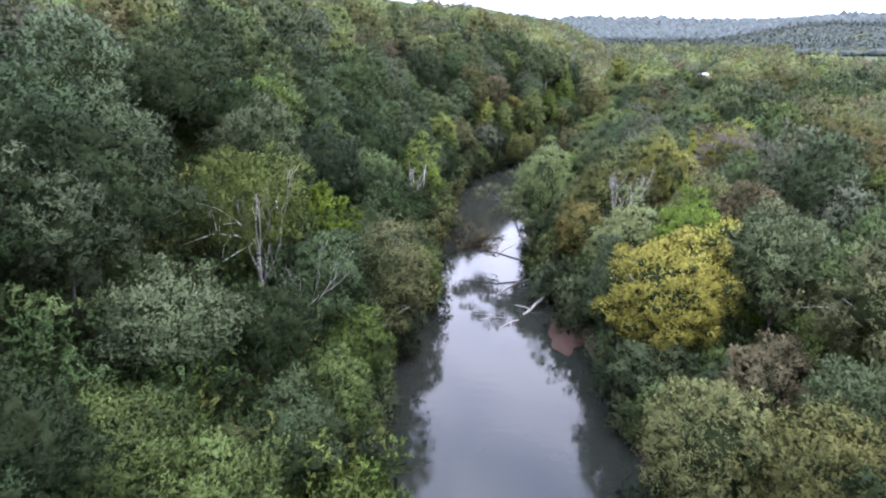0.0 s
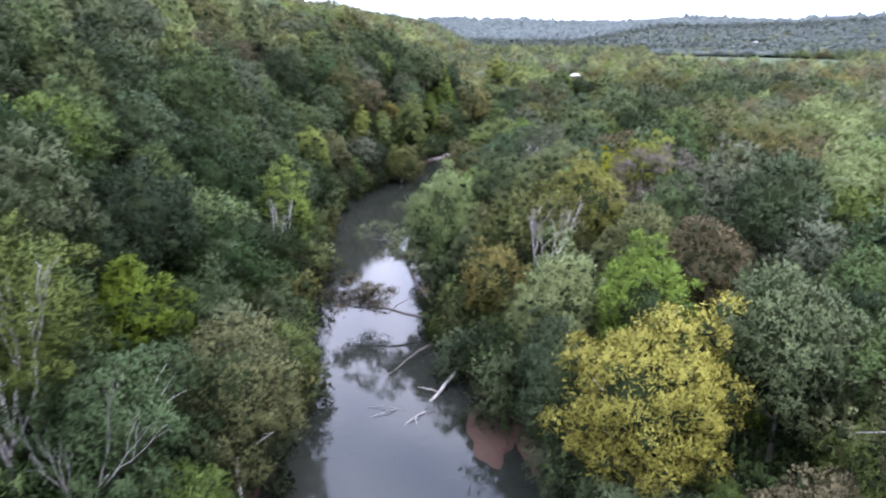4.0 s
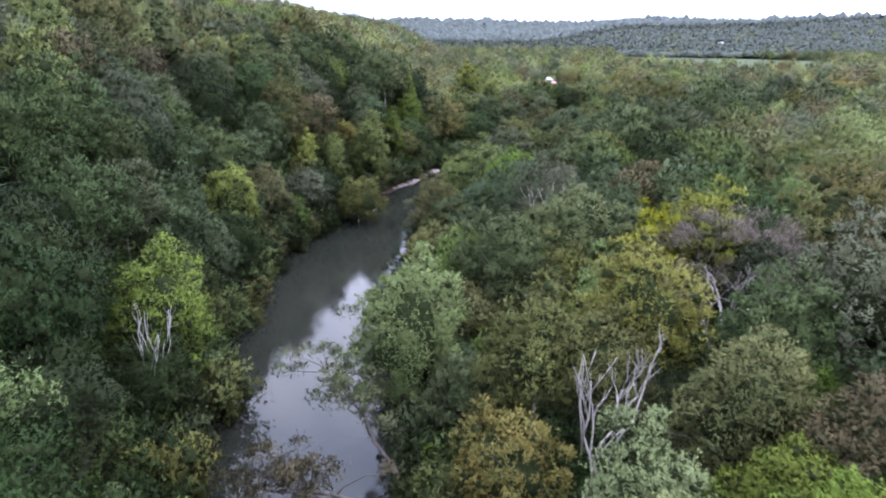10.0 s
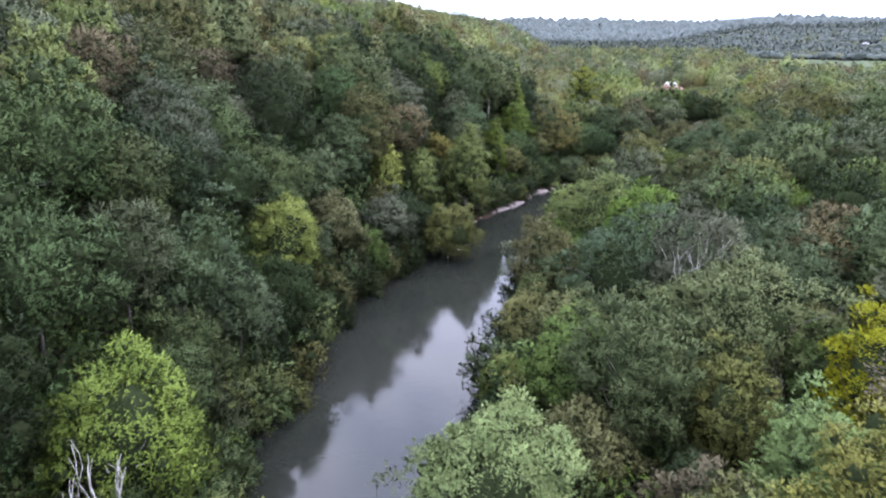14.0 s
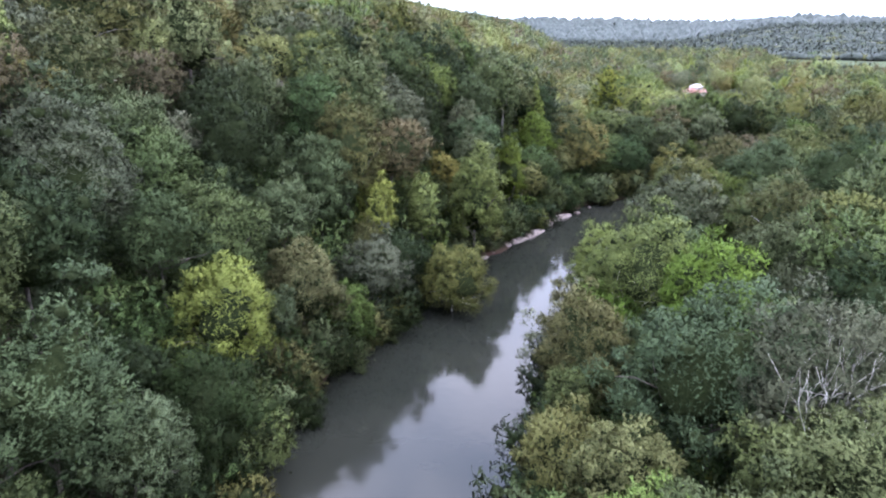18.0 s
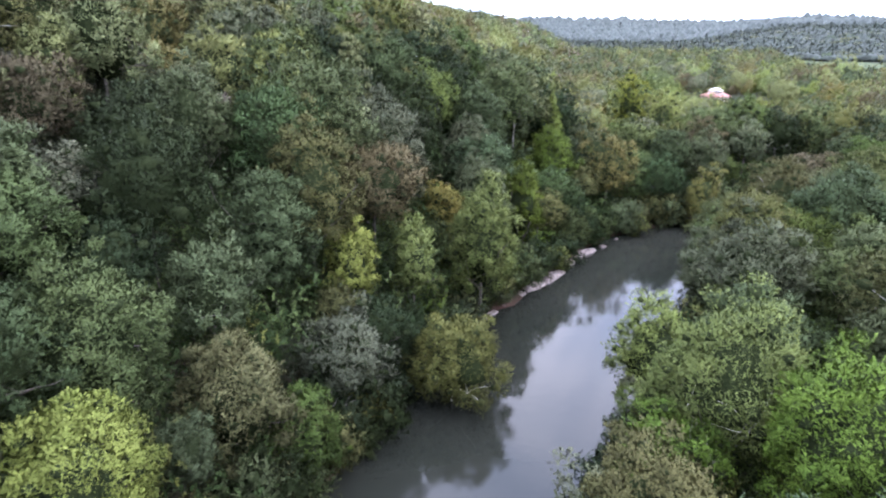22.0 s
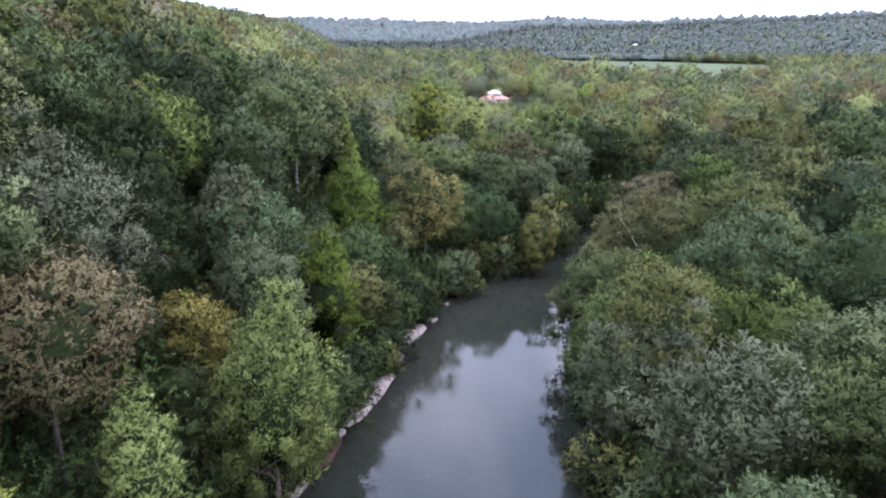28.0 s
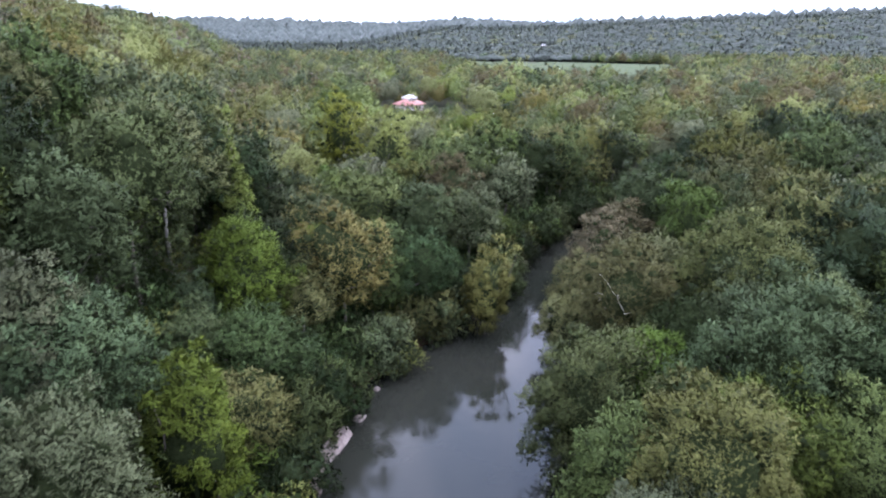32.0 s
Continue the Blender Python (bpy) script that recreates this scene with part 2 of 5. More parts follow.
def ground_material():
    m, nt, nodes, links, bsdf = material("forest_floor")
    coord = nodes.new("ShaderNodeTexCoord")
    a = nodes.new("ShaderNodeTexNoise")
    a.inputs["Scale"].default_value, a.inputs["Detail"].default_value = 0.22, 9.0
    links.new(coord.outputs["Object"], a.inputs["Vector"])
    ramp = nodes.new("ShaderNodeValToRGB")
    e = ramp.color_ramp.elements
    e[0].position, e[0].color = 0.36, (0.018, 0.024, 0.011, 1)
    e[1].position, e[1].color = 0.66, (0.055, 0.044, 0.030, 1)
    e.new(0.5).color = (0.030, 0.034, 0.017, 1)
    links.new(a.outputs[0], ramp.inputs[0])
    # bare clay and mud close to the water level
    sep = nodes.new("ShaderNodeSeparateXYZ")
    links.new(coord.outputs["Object"], sep.inputs[0])
    near = math_node(nodes, links, "MULTIPLY_ADD", sep.outputs[2], -0.9)
    near.node.inputs[2].default_value = 0.9
    near = math_node(nodes, links, "ADD", near, math_node(nodes, links, "SUBTRACT", a.outputs[0], 0.5))
    near.node.use_clamp = True
    mix = nodes.new("ShaderNodeMix")
    mix.data_type = "RGBA"
    links.new(near, mix.inputs[0])
    links.new(ramp.outputs[0], mix.inputs[6])
    mix.inputs[7].default_value = (0.062, 0.034, 0.026, 1)
    links.new(mix.outputs[2], bsdf.inputs["Base Color"])
    b = nodes.new("ShaderNodeTexNoise")
    b.inputs["Scale"].default_value, b.inputs["Detail"].default_value = 2.0, 8.0
    links.new(coord.outputs["Object"], b.inputs["Vector"])
    bn = nodes.new("ShaderNodeBump")
    bn.inputs["Strength"].default_value, bn.inputs["Distance"].default_value = 0.6, 0.3
    links.new(b.outputs[0], bn.inputs["Height"])
    links.new(bn.outputs[0], bsdf.inputs["Normal"])
    bsdf.inputs["Roughness"].default_value = 0.9
    bsdf.inputs["Specular IOR Level"].default_value = 0.1
    return m


def water_material():
    m, nt, nodes, links, bsdf = material("silty_river_water")
    coord = nodes.new("ShaderNodeTexCoord")
    a = nodes.new("ShaderNodeTexNoise")
    a.inputs["Scale"].default_value, a.inputs["Detail"].default_value = 0.05, 5.0
    links.new(coord.outputs["Object"], a.inputs["Vector"])
    ramp = nodes.new("ShaderNodeValToRGB")
    e = ramp.color_ramp.elements
    e[0].position, e[0].color = 0.35, (0.014, 0.016, 0.012, 1)
    e[1].position, e[1].color = 0.65, (0.021, 0.022, 0.017, 1)
    links.new(a.outputs[0], ramp.inputs[0])
    links.new(ramp.outputs[0], bsdf.inputs["Base Color"])
    w = nodes.new("ShaderNodeTexNoise")
    w.inputs["Scale"].default_value, w.inputs["Detail"].default_value = 0.9, 4.0
    links.new(coord.outputs["Object"], w.inputs["Vector"])
    bn = nodes.new("ShaderNodeBump")
    bn.inputs["Strength"].default_value, bn.inputs["Distance"].default_value = 0.12, 0.08
    links.new(w.outputs[0], bn.inputs["Height"])
    links.new(bn.outputs[0], bsdf.inputs["Normal"])
    # calm water, with breeze-roughened patches
    rr = nodes.new("ShaderNodeValToRGB")
    rr.color_ramp.elements[0].position, rr.color_ramp.elements[0].color = 0.45, (0.045, 0.045, 0.045, 1)
    rr.color_ramp.elements[1].position, rr.color_ramp.elements[1].color = 0.7, (0.10, 0.10, 0.10, 1)
    links.new(a.outputs[0], rr.inputs[0])
    links.new(rr.outputs[0], bsdf.inputs["Roughness"])
    bsdf.inputs["IOR"].default_value = 1.35
    return m


GROUND = ground_material()
WATER = water_material()


# ---- the plan ----
# river: centre line and half width
RIVER = np.array([(5, -300, 14), (5, 0, 14), (5.5, 49, 13.5), (6, 80, 11.6), (6.3, 103, 10.4), (10.5, 145, 12), (20, 177, 12.5), (38.5, 209, 13.5),
                  (60, 241.5, 12.5), (79, 259.5, 8.8), (90, 268.5, 7.0), (99, 276, 6.5), (142, 298, 8), (260, 330, 5), (700, 360, 5)], float)
# foot of the wooded bluff, which lies on the left of this line
FOOT = np.array([(-12, -300), (-9, 0), (-8, 49), (-5, 81), (-4, 105), (0, 150), (9, 182), (28, 217), (42, 240), (51, 262), (59, 300), (70, 350),
                 (88, 430), (112, 520), (147, 640), (176, 760), (150, 860), (50, 960), (-400, 1100), (-3000, 1500)], float)


def smooth_line(p, n=8):
    """A Catmull-Rom line through the points."""
    out = []
    for i in range(len(p) - 1):
        a, b, c, d = p[max(i - 1, 0)], p[i], p[i + 1], p[min(i + 2, len(p) - 1)]
        for k in range(n):
            t = k / n
            m0, m1 = (c - a) / 2, (d - b) / 2
            if i == 0 or i == len(p) - 2 or np.linalg.norm((c - b)[:2]) > 100:
                out.append(b + (c - b) * t)
            else:
                out.append((2 * t**3 - 3 * t**2 + 1) * b + (t**3 - 2 * t**2 + t) * m0 + (-2 * t**3 + 3 * t**2) * c + (t**3 - t**2) * m1)
    out.append(p[-1])
    return np.array(out)


RIVER_LINE = smooth_line(RIVER)


def line_distance(x, y, line):
    """Distance from a line, the side (left positive) and the line's third value at the nearest place."""
    best = np.full(x.shape, 1e9)
    side = np.zeros(x.shape)
    third = np.zeros(x.shape)
    for a, b in zip(line[:-1], line[1:]):
        d = b[:2] - a[:2]
        t = np.clip(((x - a[0]) * d[0] + (y - a[1]) * d[1]) / (d @ d), 0, 1)
        px, py = x - a[0] - t * d[0], y - a[1] - t * d[1]
        dist = np.hypot(px, py)
        near = dist < best
        best = np.where(near, dist, best)
        side = np.where(near, np.sign(d[0] * (y - a[1]) - d[1] * (x - a[0])), side)
        if len(a) > 2:
            third = np.where(near, a[2] + t * (b[2] - a[2]), third)
    return best, side, third


def step(a, b, v):
    t = np.clip((v - a) / (b - a), 0, 1)
    return t * t * (3 - 2 * t)


def waves(x, y, size, seed):
    """Smooth noise from a few sine waves."""
    r = np.random.RandomState(seed)
    out = np.zeros(np.shape(x))
    for i in range(7):
        a, f, p = r.uniform(0, math.pi * 2), r.uniform(0.6, 2.0) / size * math.pi * 2, r.uniform(0, 7)
        out = out + np.sin((x * math.cos(a) + y * math.sin(a)) * f + p)
    return out / 7 ** 0.5


def shore(x, y):
    """Metres from the water's edge, and positive on the left bank."""
    d, s, w = line_distance(x, y, RIVER_LINE)
    return d - w - 0.8 * waves(x, y, 14, 3), s


def hill_depth(x, y):
    d, s, _ = line_distance(x, y, FOOT)
    return d * s


def land(x, y):
    """Height of the ground."""
    x, y = np.asarray(x, float), np.asarray(y, float)
    out, side = shore(x, y)
    z = np.where(out < 0, np.maximum(out * 0.35, -1.8), 0.0)
    bank = 1.1 * step(0, 1.5, out) + 1.2 * step(1, 7, out) + 0.5 * waves(x, y, 60, 5) * step(4, 20, out)
    z = z + bank
    s = hill_depth(x, y)
    z = z + np.where(s > 0, (35 + 5 * step(250, 600, y)) * (1 - np.exp(-np.maximum(s - 1.5, 0) / 38)) * (1 + 0.04 * waves(x, y, 160, 8)) * step(0, 6, s), 0)
    # wooded ridges round the valley
    ax, dist = np.degrees(np.arctan2(x - 15, y - 100)), np.hypot(x - 15, y - 100)
    ridge = step(1100, 1460, dist) * (36 + 28 * step(30, 62, ax)) * step(20, 30, ax)
    far = step(1700, 2500, dist) * (40 + 9 * waves(x, y, 900, 11)) * step(2, 10, ax)
    beyond = step(2600, 3600, dist) * 22
    back = step(400, 900, dist) * 60 * step(75, 110, np.abs(ax))
    z = z + np.maximum(ridge * (1 + 0.05 * waves(x, y, 300, 12)), np.maximum(far, back)) + beyond
    return z


def axis(fine0, fine1, fine, end0, end1):
    """Grid lines: even in the middle, wider and wider towards the ends."""
    mid = list(np.arange(fine0, fine1 + fine, fine))
    up, s = [mid[-1]], fine
    while up[-1] < end1:
        s *= 1.16
        up.append(up[-1] + s)
    down, s = [mid[0]], fine
    while down[-1] > end0:
        s *= 1.16
        down.append(down[-1] - s)
    return np.array(down[:0:-1] + mid + up[1:])


def mesh_from(name, verts, faces, mats, index=None, smooth=False, normals=None):
    """A mesh from arrays; faces all have the same number of corners, or come as a list of such arrays."""
    me = bpy.data.meshes.new(name)
    groups = faces if isinstance(faces, list) and np.ndim(faces[0]) == 2 else [faces]
    groups = [np.asarray(g, np.int32) for g in groups if len(g)]
    loops = np.concatenate([g.ravel() for g in groups])
    sizes = np.concatenate([np.full(len(g), g.shape[1], np.int32) for g in groups])
    me.vertices.add(len(verts))
    me.vertices.foreach_set("co", np.asarray(verts, np.float32).ravel())
    me.loops.add(len(loops))
    me.loops.foreach_set("vertex_index", loops)
    me.polygons.add(len(sizes))
    me.polygons.foreach_set("loop_start", np.concatenate([[0], np.cumsum(sizes)[:-1]]).astype(np.int32))
    if index is not None:
        me.polygons.foreach_set("material_index", np.asarray(index, np.int32))
    if smooth:
        me.polygons.foreach_set("use_smooth", np.ones(len(sizes), bool))
    for m in mats:
        me.materials.append(m)
    me.update(calc_edges=True)
    if normals is not None:
        me.attributes.new("custom_normal", "FLOAT_VECTOR", "POINT").data.foreach_set("vector", np.asarray(normals, np.float32).ravel())
        me.update()
    return me


gx, gy = axis(-70, 190, 2.5, -4200, 4200), axis(-20, 330, 2.5, -1500, 4600)
GX, GY = np.meshgrid(gx, gy)
GZ = land(GX, GY)
nx, ny = len(gx), len(gy)
idx = np.arange(nx * ny).reshape(ny, nx)
quads = np.stack([idx[:-1, :-1], idx[:-1, 1:], idx[1:, 1:], idx[1:, :-1]], -1).reshape(-1, 4)
ground = new("ground", mesh_from("ground", np.stack([GX, GY, GZ], -1).reshape(-1, 3), quads, [GROUND], smooth=True))
tagged(ground, "leaf-strewn forest floor with bare clay river banks", "ground", kind="structure")

# the water: one level sheet between the banks
tang = np.gradient(RIVER_LINE[:, :2], axis=0)
tang /= np.linalg.norm(tang, axis=1)[:, None]
side_way = np.stack([-tang[:, 1], tang[:, 0]], -1)
wv, wf = [], []
for i, (p, s) in enumerate(zip(RIVER_LINE, side_way)):
    for k in (-1, -0.4, 0.4, 1):
        wv.append((*(p[:2] + s * k * (p[2] + 5)), 0))
for i in range(len(RIVER_LINE) - 1):
    for k in range(3):
        a = i * 4 + k
        wf.append((a + 1, a, a + 4, a + 5))
water = new("water", mesh_from("water", wv, wf, [WATER]))
tagged(water, "calm silty grey-green river reflecting trees and clouds", "river", kind="structure")

# the pale meadow beyond the flood plain, a little above the ground
FIELDS = [[(515, 1067), (640, 985), (725, 840), (560, 660), (400, 530), (345, 600), (350, 720), (430, 900)], [(222, 452), (262, 448), (270, 470), (228, 480)]]


def inside(x, y, poly):
    hit = np.zeros(np.shape(x), bool)
    for (x0, y0), (x1, y1) in zip(poly, poly[1:] + poly[:1]):
        cross = ((y0 > y) != (y1 > y)) & (x < (x1 - x0) * (y - y0) / (y1 - y0 + 1e-9) + x0)
        hit ^= cross
    return hit


for poly in FIELDS:
    v, f = [], []
    c = np.mean(poly, axis=0)
    rings = [0.0, 0.25, 0.5, 0.75, 1.0]
    edge = []
    for (x0, y0), (x1, y1) in zip(poly, poly[1:] + poly[:1]):
        for k in range(8):
            edge.append((x0 + (x1 - x0) * k / 8, y0 + (y1 - y0) * k / 8))
    n = len(edge)
    for r in rings:
        for e in edge:
            x, y = c[0] + (e[0] - c[0]) * r, c[1] + (e[1] - c[1]) * r
            v.append((x, y, float(land(x, y)) + 0.5))
    for i in range(len(rings) - 1):
        for k in range(n):
            f.append((i * n + k, (i + 1) * n + k, (i + 1) * n + (k + 1) % n, i * n + (k + 1) % n))
    ob = new("field", mesh_from("field", v, f, [FIELD], smooth=True))
    tagged(ob, "pale mown hay field between the woods", "field", kind="structure")


# ---- trees ----
ICO_V, ICO_F = None, None


def ico():
    global ICO_V, ICO_F
    if ICO_V is None:
        g = (1 + 5 ** 0.5) / 2
        v = np.array([(-1, g, 0), (1, g, 0), (-1, -g, 0), (1, -g, 0), (0, -1, g), (0, 1, g), (0, -1, -g), (0, 1, -g), (g, 0, -1), (g, 0, 1), (-g, 0, -1), (-g, 0, 1)], float)
        ICO_V = v / np.linalg.norm(v[0])
        ICO_F = np.array([(0, 11, 5), (0, 5, 1), (0, 1, 7), (0, 7, 10), (0, 10, 11), (1, 5, 9), (5, 11, 4), (11, 10, 2), (10, 7, 6), (7, 1, 8),
                          (3, 9, 4), (3, 4, 2), (3, 2, 6), (3, 6, 8), (3, 8, 9), (4, 9, 5), (2, 4, 11), (6, 2, 10), (8, 6, 7), (9, 8, 1)])
    return ICO_V, ICO_F


def fine_ico(times=1):
    """The same with each face cut in four, once or more."""
    v, f = ico()
    for _ in range(times):
        a, b, c = v[f[:, 0]], v[f[:, 1]], v[f[:, 2]]
        tri = np.concatenate([np.stack(t, 1) for t in ((a, a + b, a + c), (b, b + c, a + b), (c, a + c, b + c), (a + b, b + c, a + c))]).reshape(-1, 3)
        v, back = np.unique(np.round(unit(tri), 5), axis=0, return_inverse=True)
        f = back.reshape(-1, 3)
    return v, f


def unit(v):
    return v / np.maximum(np.linalg.norm(v, axis=-1, keepdims=True), 1e-9)


class Crown:
    """The uneven outer surface of a crown: a dome with a few swellings."""

    def __init__(self, r, radius, base, top, form):
        self.radius, self.base, self.top, self.form = radius, base, top, form
        n = r.randint(9, 15)
        self.ways = unit(r.normal(size=(n, 3)) + (0, 0, 0.25))
        self.gain = r.uniform(-0.12, 0.50, n)
        self.skew = r.uniform(0.86, 1.12, 2)

    def at(self, way, share):
        """Places that lie at a share of the way out to the surface."""
        near = np.maximum(0, way @ self.ways.T)
        swell = 0.86 + (near ** 10 * self.gain).sum(-1)
        half = (self.top - self.base) / 2
        z = way[:, 2] * np.where(way[:, 2] > 0, 1.0, 0.92)
        p = np.stack([way[:, 0] * self.skew[0], way[:, 1] * self.skew[1], z], -1) * (swell * share)[:, None]
        high = (p[:, 2:3] + 1) / 2
        if self.form == "cone":
            p[:, :2] *= np.clip(1.55 - 1.35 * high, 0.1, 1.2)
        elif self.form == "column":
            p[:, :2] *= 0.92 + 0.35 * np.abs(p[:, 2:3]) ** 2
        else:
            p[:, :2] *= np.clip(1.12 - 0.18 * high, 0.8, 1.1)
        return p * (self.radius, self.radius, half) + (0, 0, (self.top + self.base) / 2)


def clumps_of(r, crown, count):
    """Centres and radii of the leaf tufts over a crown."""
    u = (np.arange(count) + 0.5) / count
    cz = 1 - 1.72 * u
    a = np.arange(count) * 2.39996 + r.uniform(-0.5, 0.5, count)
    flat = np.sqrt(np.maximum(0, 1 - cz * cz))
    way = unit(np.stack([np.cos(a) * flat, np.sin(a) * flat, cz], -1) + r.normal(size=(count, 3)) * 0.10)
    p = crown.at(way, r.uniform(0.66, 1.04, count))
    rad = crown.radius * r.uniform(0.6, 1.5, count) * 1.75 / math.sqrt(count) * (0.75 if crown.form != "round" else 1.0)
    return np.concatenate([p, rad[:, None]], 1)


def swell_of(p, base, top):
    """Directions out of the middle of a crown."""
    return unit(p - np.array((0, 0, base + (top - base) * 0.5)))


OCT_V = np.array([(1, 0, 0), (-1, 0, 0), (0, 1, 0), (0, -1, 0), (0, 0, 1), (0, 0, -1)], float)
OCT_F = np.array([(0, 2, 4), (2, 1, 4), (1, 3, 4), (3, 0, 4), (2, 0, 5), (1, 2, 5), (3, 1, 5), (0, 3, 5)])


def lumps(r, places, share, shape, base, top, up, rough=0.2):
    """Uneven leafy bodies of clumps: vertices, triangles and soft normals."""
    iv, fv = shape
    k = len(iv)
    v = iv[None] * (places[:, None, 3:4] * share * r.uniform(1 - rough, 1 + rough, (len(places), k, 1))) * (1, 1, 0.82) + places[:, None, :3]
    soft = unit(np.broadcast_to(iv[None], v.shape) * 0.8 + swell_of(v, base, top) * 0.5 + (0, 0, up))
    return v.reshape(-1, 3), (fv[None] + (np.arange(len(places)) * k)[:, None, None]).reshape(-1, 3), soft.reshape(-1, 3)


def crown_arrays(seed, radius, base, top, clumps, cards, size, form="round", core=0.6, rich=True, given=None, one=False, up=0.0, body=0.0, plain=False, dome=0.65):
    """Leaf sprays on the tufts that cover a crown: vertices and triangles, with the tufts' places."""
    r = np.random.RandomState(seed)
    crown = Crown(r, radius, base, top, form)
    c = clumps_of(r, crown, clumps) if given is None else given
    n = len(c) * cards
    own = np.repeat(np.arange(len(c)), cards)
    way = unit(r.normal(size=(n, 3)) + swell_of(c[:, :3], base, top)[own] * 0.6 + (0, 0, 0.75))
    rad = c[own, 3]
    dist = rad * (0.5 + 0.58 * np.sqrt(r.uniform(size=n))) * (1 + 0.35 * (r.uniform(size=n) > 0.9))
    pos = c[own, :3] + way * dist[:, None] * (1.0, 1.0, 0.85)
    if given is None and form != "twig":
        # leaves between the tufts
        fill = n // 3
        between = unit(r.normal(size=(fill, 3)) + (0, 0, 0.45))
        way, pos = np.concatenate([way, between]), np.concatenate([pos, crown.at(between, r.uniform(0.64, 0.98, fill))])
        n += fill
    normal = unit(way * 0.9 + (0, 0, 0.4) + r.normal(size=(n, 3)) * 0.45)
    along = unit(np.cross(normal, r.normal(size=(n, 3))))
    spray = r.uniform(size=n) < 0.68
    out_way = unit(way + (0, 0, 0.35) + r.normal(size=(n, 3)) * 0.5)
    along = np.where(spray[:, None], out_way, along)
    normal = np.where(spray[:, None], unit(np.cross(out_way, np.cross(unit(way + r.normal(size=(n, 3)) * 0.3 + (0, 0, 0.4)), out_way) + 1e-6)), normal)
    long, wide = 1.75, 0.62
    if form == "twig":
        along = unit(swell_of(pos, base, top) + way * 0.5 + r.normal(size=(n, 3)) * 0.35)
        normal = unit(np.cross(along, r.normal(size=(n, 3))))
        long, wide = 2.2, 0.16
    across = np.cross(normal, along)
    s = size * r.uniform(0.55, 1.4, n)[:, None]
    droop = normal * s * r.uniform(0.0, 0.25, (n, 1))
    v = np.stack([pos - along * s * long * 0.5 + across * s * wide * r.uniform(-0.2, 0.2, (n, 1)), pos + along * s * long * r.uniform(0.25, 0.5, (n, 1)) - across * s * wide * 0.5 - droop,
                  pos + along * s * long * r.uniform(0.25, 0.5, (n, 1)) + across * s * wide * 0.5 - droop], 1)
    soft = unit(way * 0.95 + swell_of(pos, base, top) * dome + normal * 0.2 + (0, 0, up) + r.normal(size=(n, 3)) * 0.15)
    groups = [(v.reshape(-1, 3), np.arange(n * 3).reshape(n, 3), np.repeat(soft, 3, axis=0))]
    small = ico() if rich else (OCT_V, OCT_F)
    if body > 0:
        if not plain:
            groups.append(lumps(r, c, 0.38, small, base, top, up, 0.35))
        iv, fv = fine_ico(2) if rich else ico() if plain else fine_ico()
        gv = crown.at(iv, body * r.uniform(0.92, 1.08, len(iv)))
        groups.append((gv, fv, unit(swell_of(gv, base, top) + (0, 0, up))))
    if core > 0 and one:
        # the dense inside of the crown; make_tree gives it the painted shade colour
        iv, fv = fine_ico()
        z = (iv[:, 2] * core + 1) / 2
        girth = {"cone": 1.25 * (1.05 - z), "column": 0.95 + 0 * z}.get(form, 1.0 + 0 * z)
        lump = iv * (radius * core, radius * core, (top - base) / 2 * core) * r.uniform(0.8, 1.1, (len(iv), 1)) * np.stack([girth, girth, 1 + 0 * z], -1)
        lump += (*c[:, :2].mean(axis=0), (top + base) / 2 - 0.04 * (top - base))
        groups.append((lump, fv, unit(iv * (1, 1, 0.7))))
    elif core > 0:
        groups.append(lumps(r, c, core, small, base, top, up))
    verts, tris, normals, first, first_inner = [], [], [], 0, n
    for gv, gt, gn in groups:
        verts.append(gv)
        tris.append(gt + first)
        normals.append(gn)
        first += len(gv)
    return np.concatenate(verts), np.concatenate(tris), c, np.concatenate(normals), first_inner


def tube(points, radii, sides=6):
    """A bent tapered tube as arrays."""
    p, n = np.asarray(points, float), len(points)
    t = unit(np.gradient(p, axis=0))
    ref = np.where(np.abs(t[:, 2:3]) > 0.9, np.array([[1.0, 0, 0]]), np.array([[0, 0, 1.0]]))
    a = unit(np.cross(t, ref))
    b = np.cross(t, a)
    ang = np.arange(sides) * math.pi * 2 / sides
    v = p[:, None] + np.asarray(radii)[:, None, None] * (np.cos(ang)[None, :, None] * a[:, None] + np.sin(ang)[None, :, None] * b[:, None])
    v = np.concatenate([v.reshape(-1, 3), p[:1], p[-1:]])
    q = []
    for i in range(n - 1):
        for k in range(sides):
            q.append((i * sides + k, i * sides + (k + 1) % sides, (i + 1) * sides + (k + 1) % sides, (i + 1) * sides + k))
    tr = [(n * sides, (k + 1) % sides, k) for k in range(sides)] + [(n * sides + 1, (n - 1) * sides + k, (n - 1) * sides + (k + 1) % sides) for k in range(sides)]
    return v, np.array(q), np.array(tr)


def join(arrays):
    """Several (vertices, quads, triangles) as one."""
    v, q, t, n = [], [], [], 0
    for a, b, c in arrays:
        v.append(a)
        q.append(b + n)
        t.append(np.asarray(c).reshape(-1, 3) + n)
        n += len(a)
    return np.concatenate(v), np.concatenate(q), np.concatenate(t)


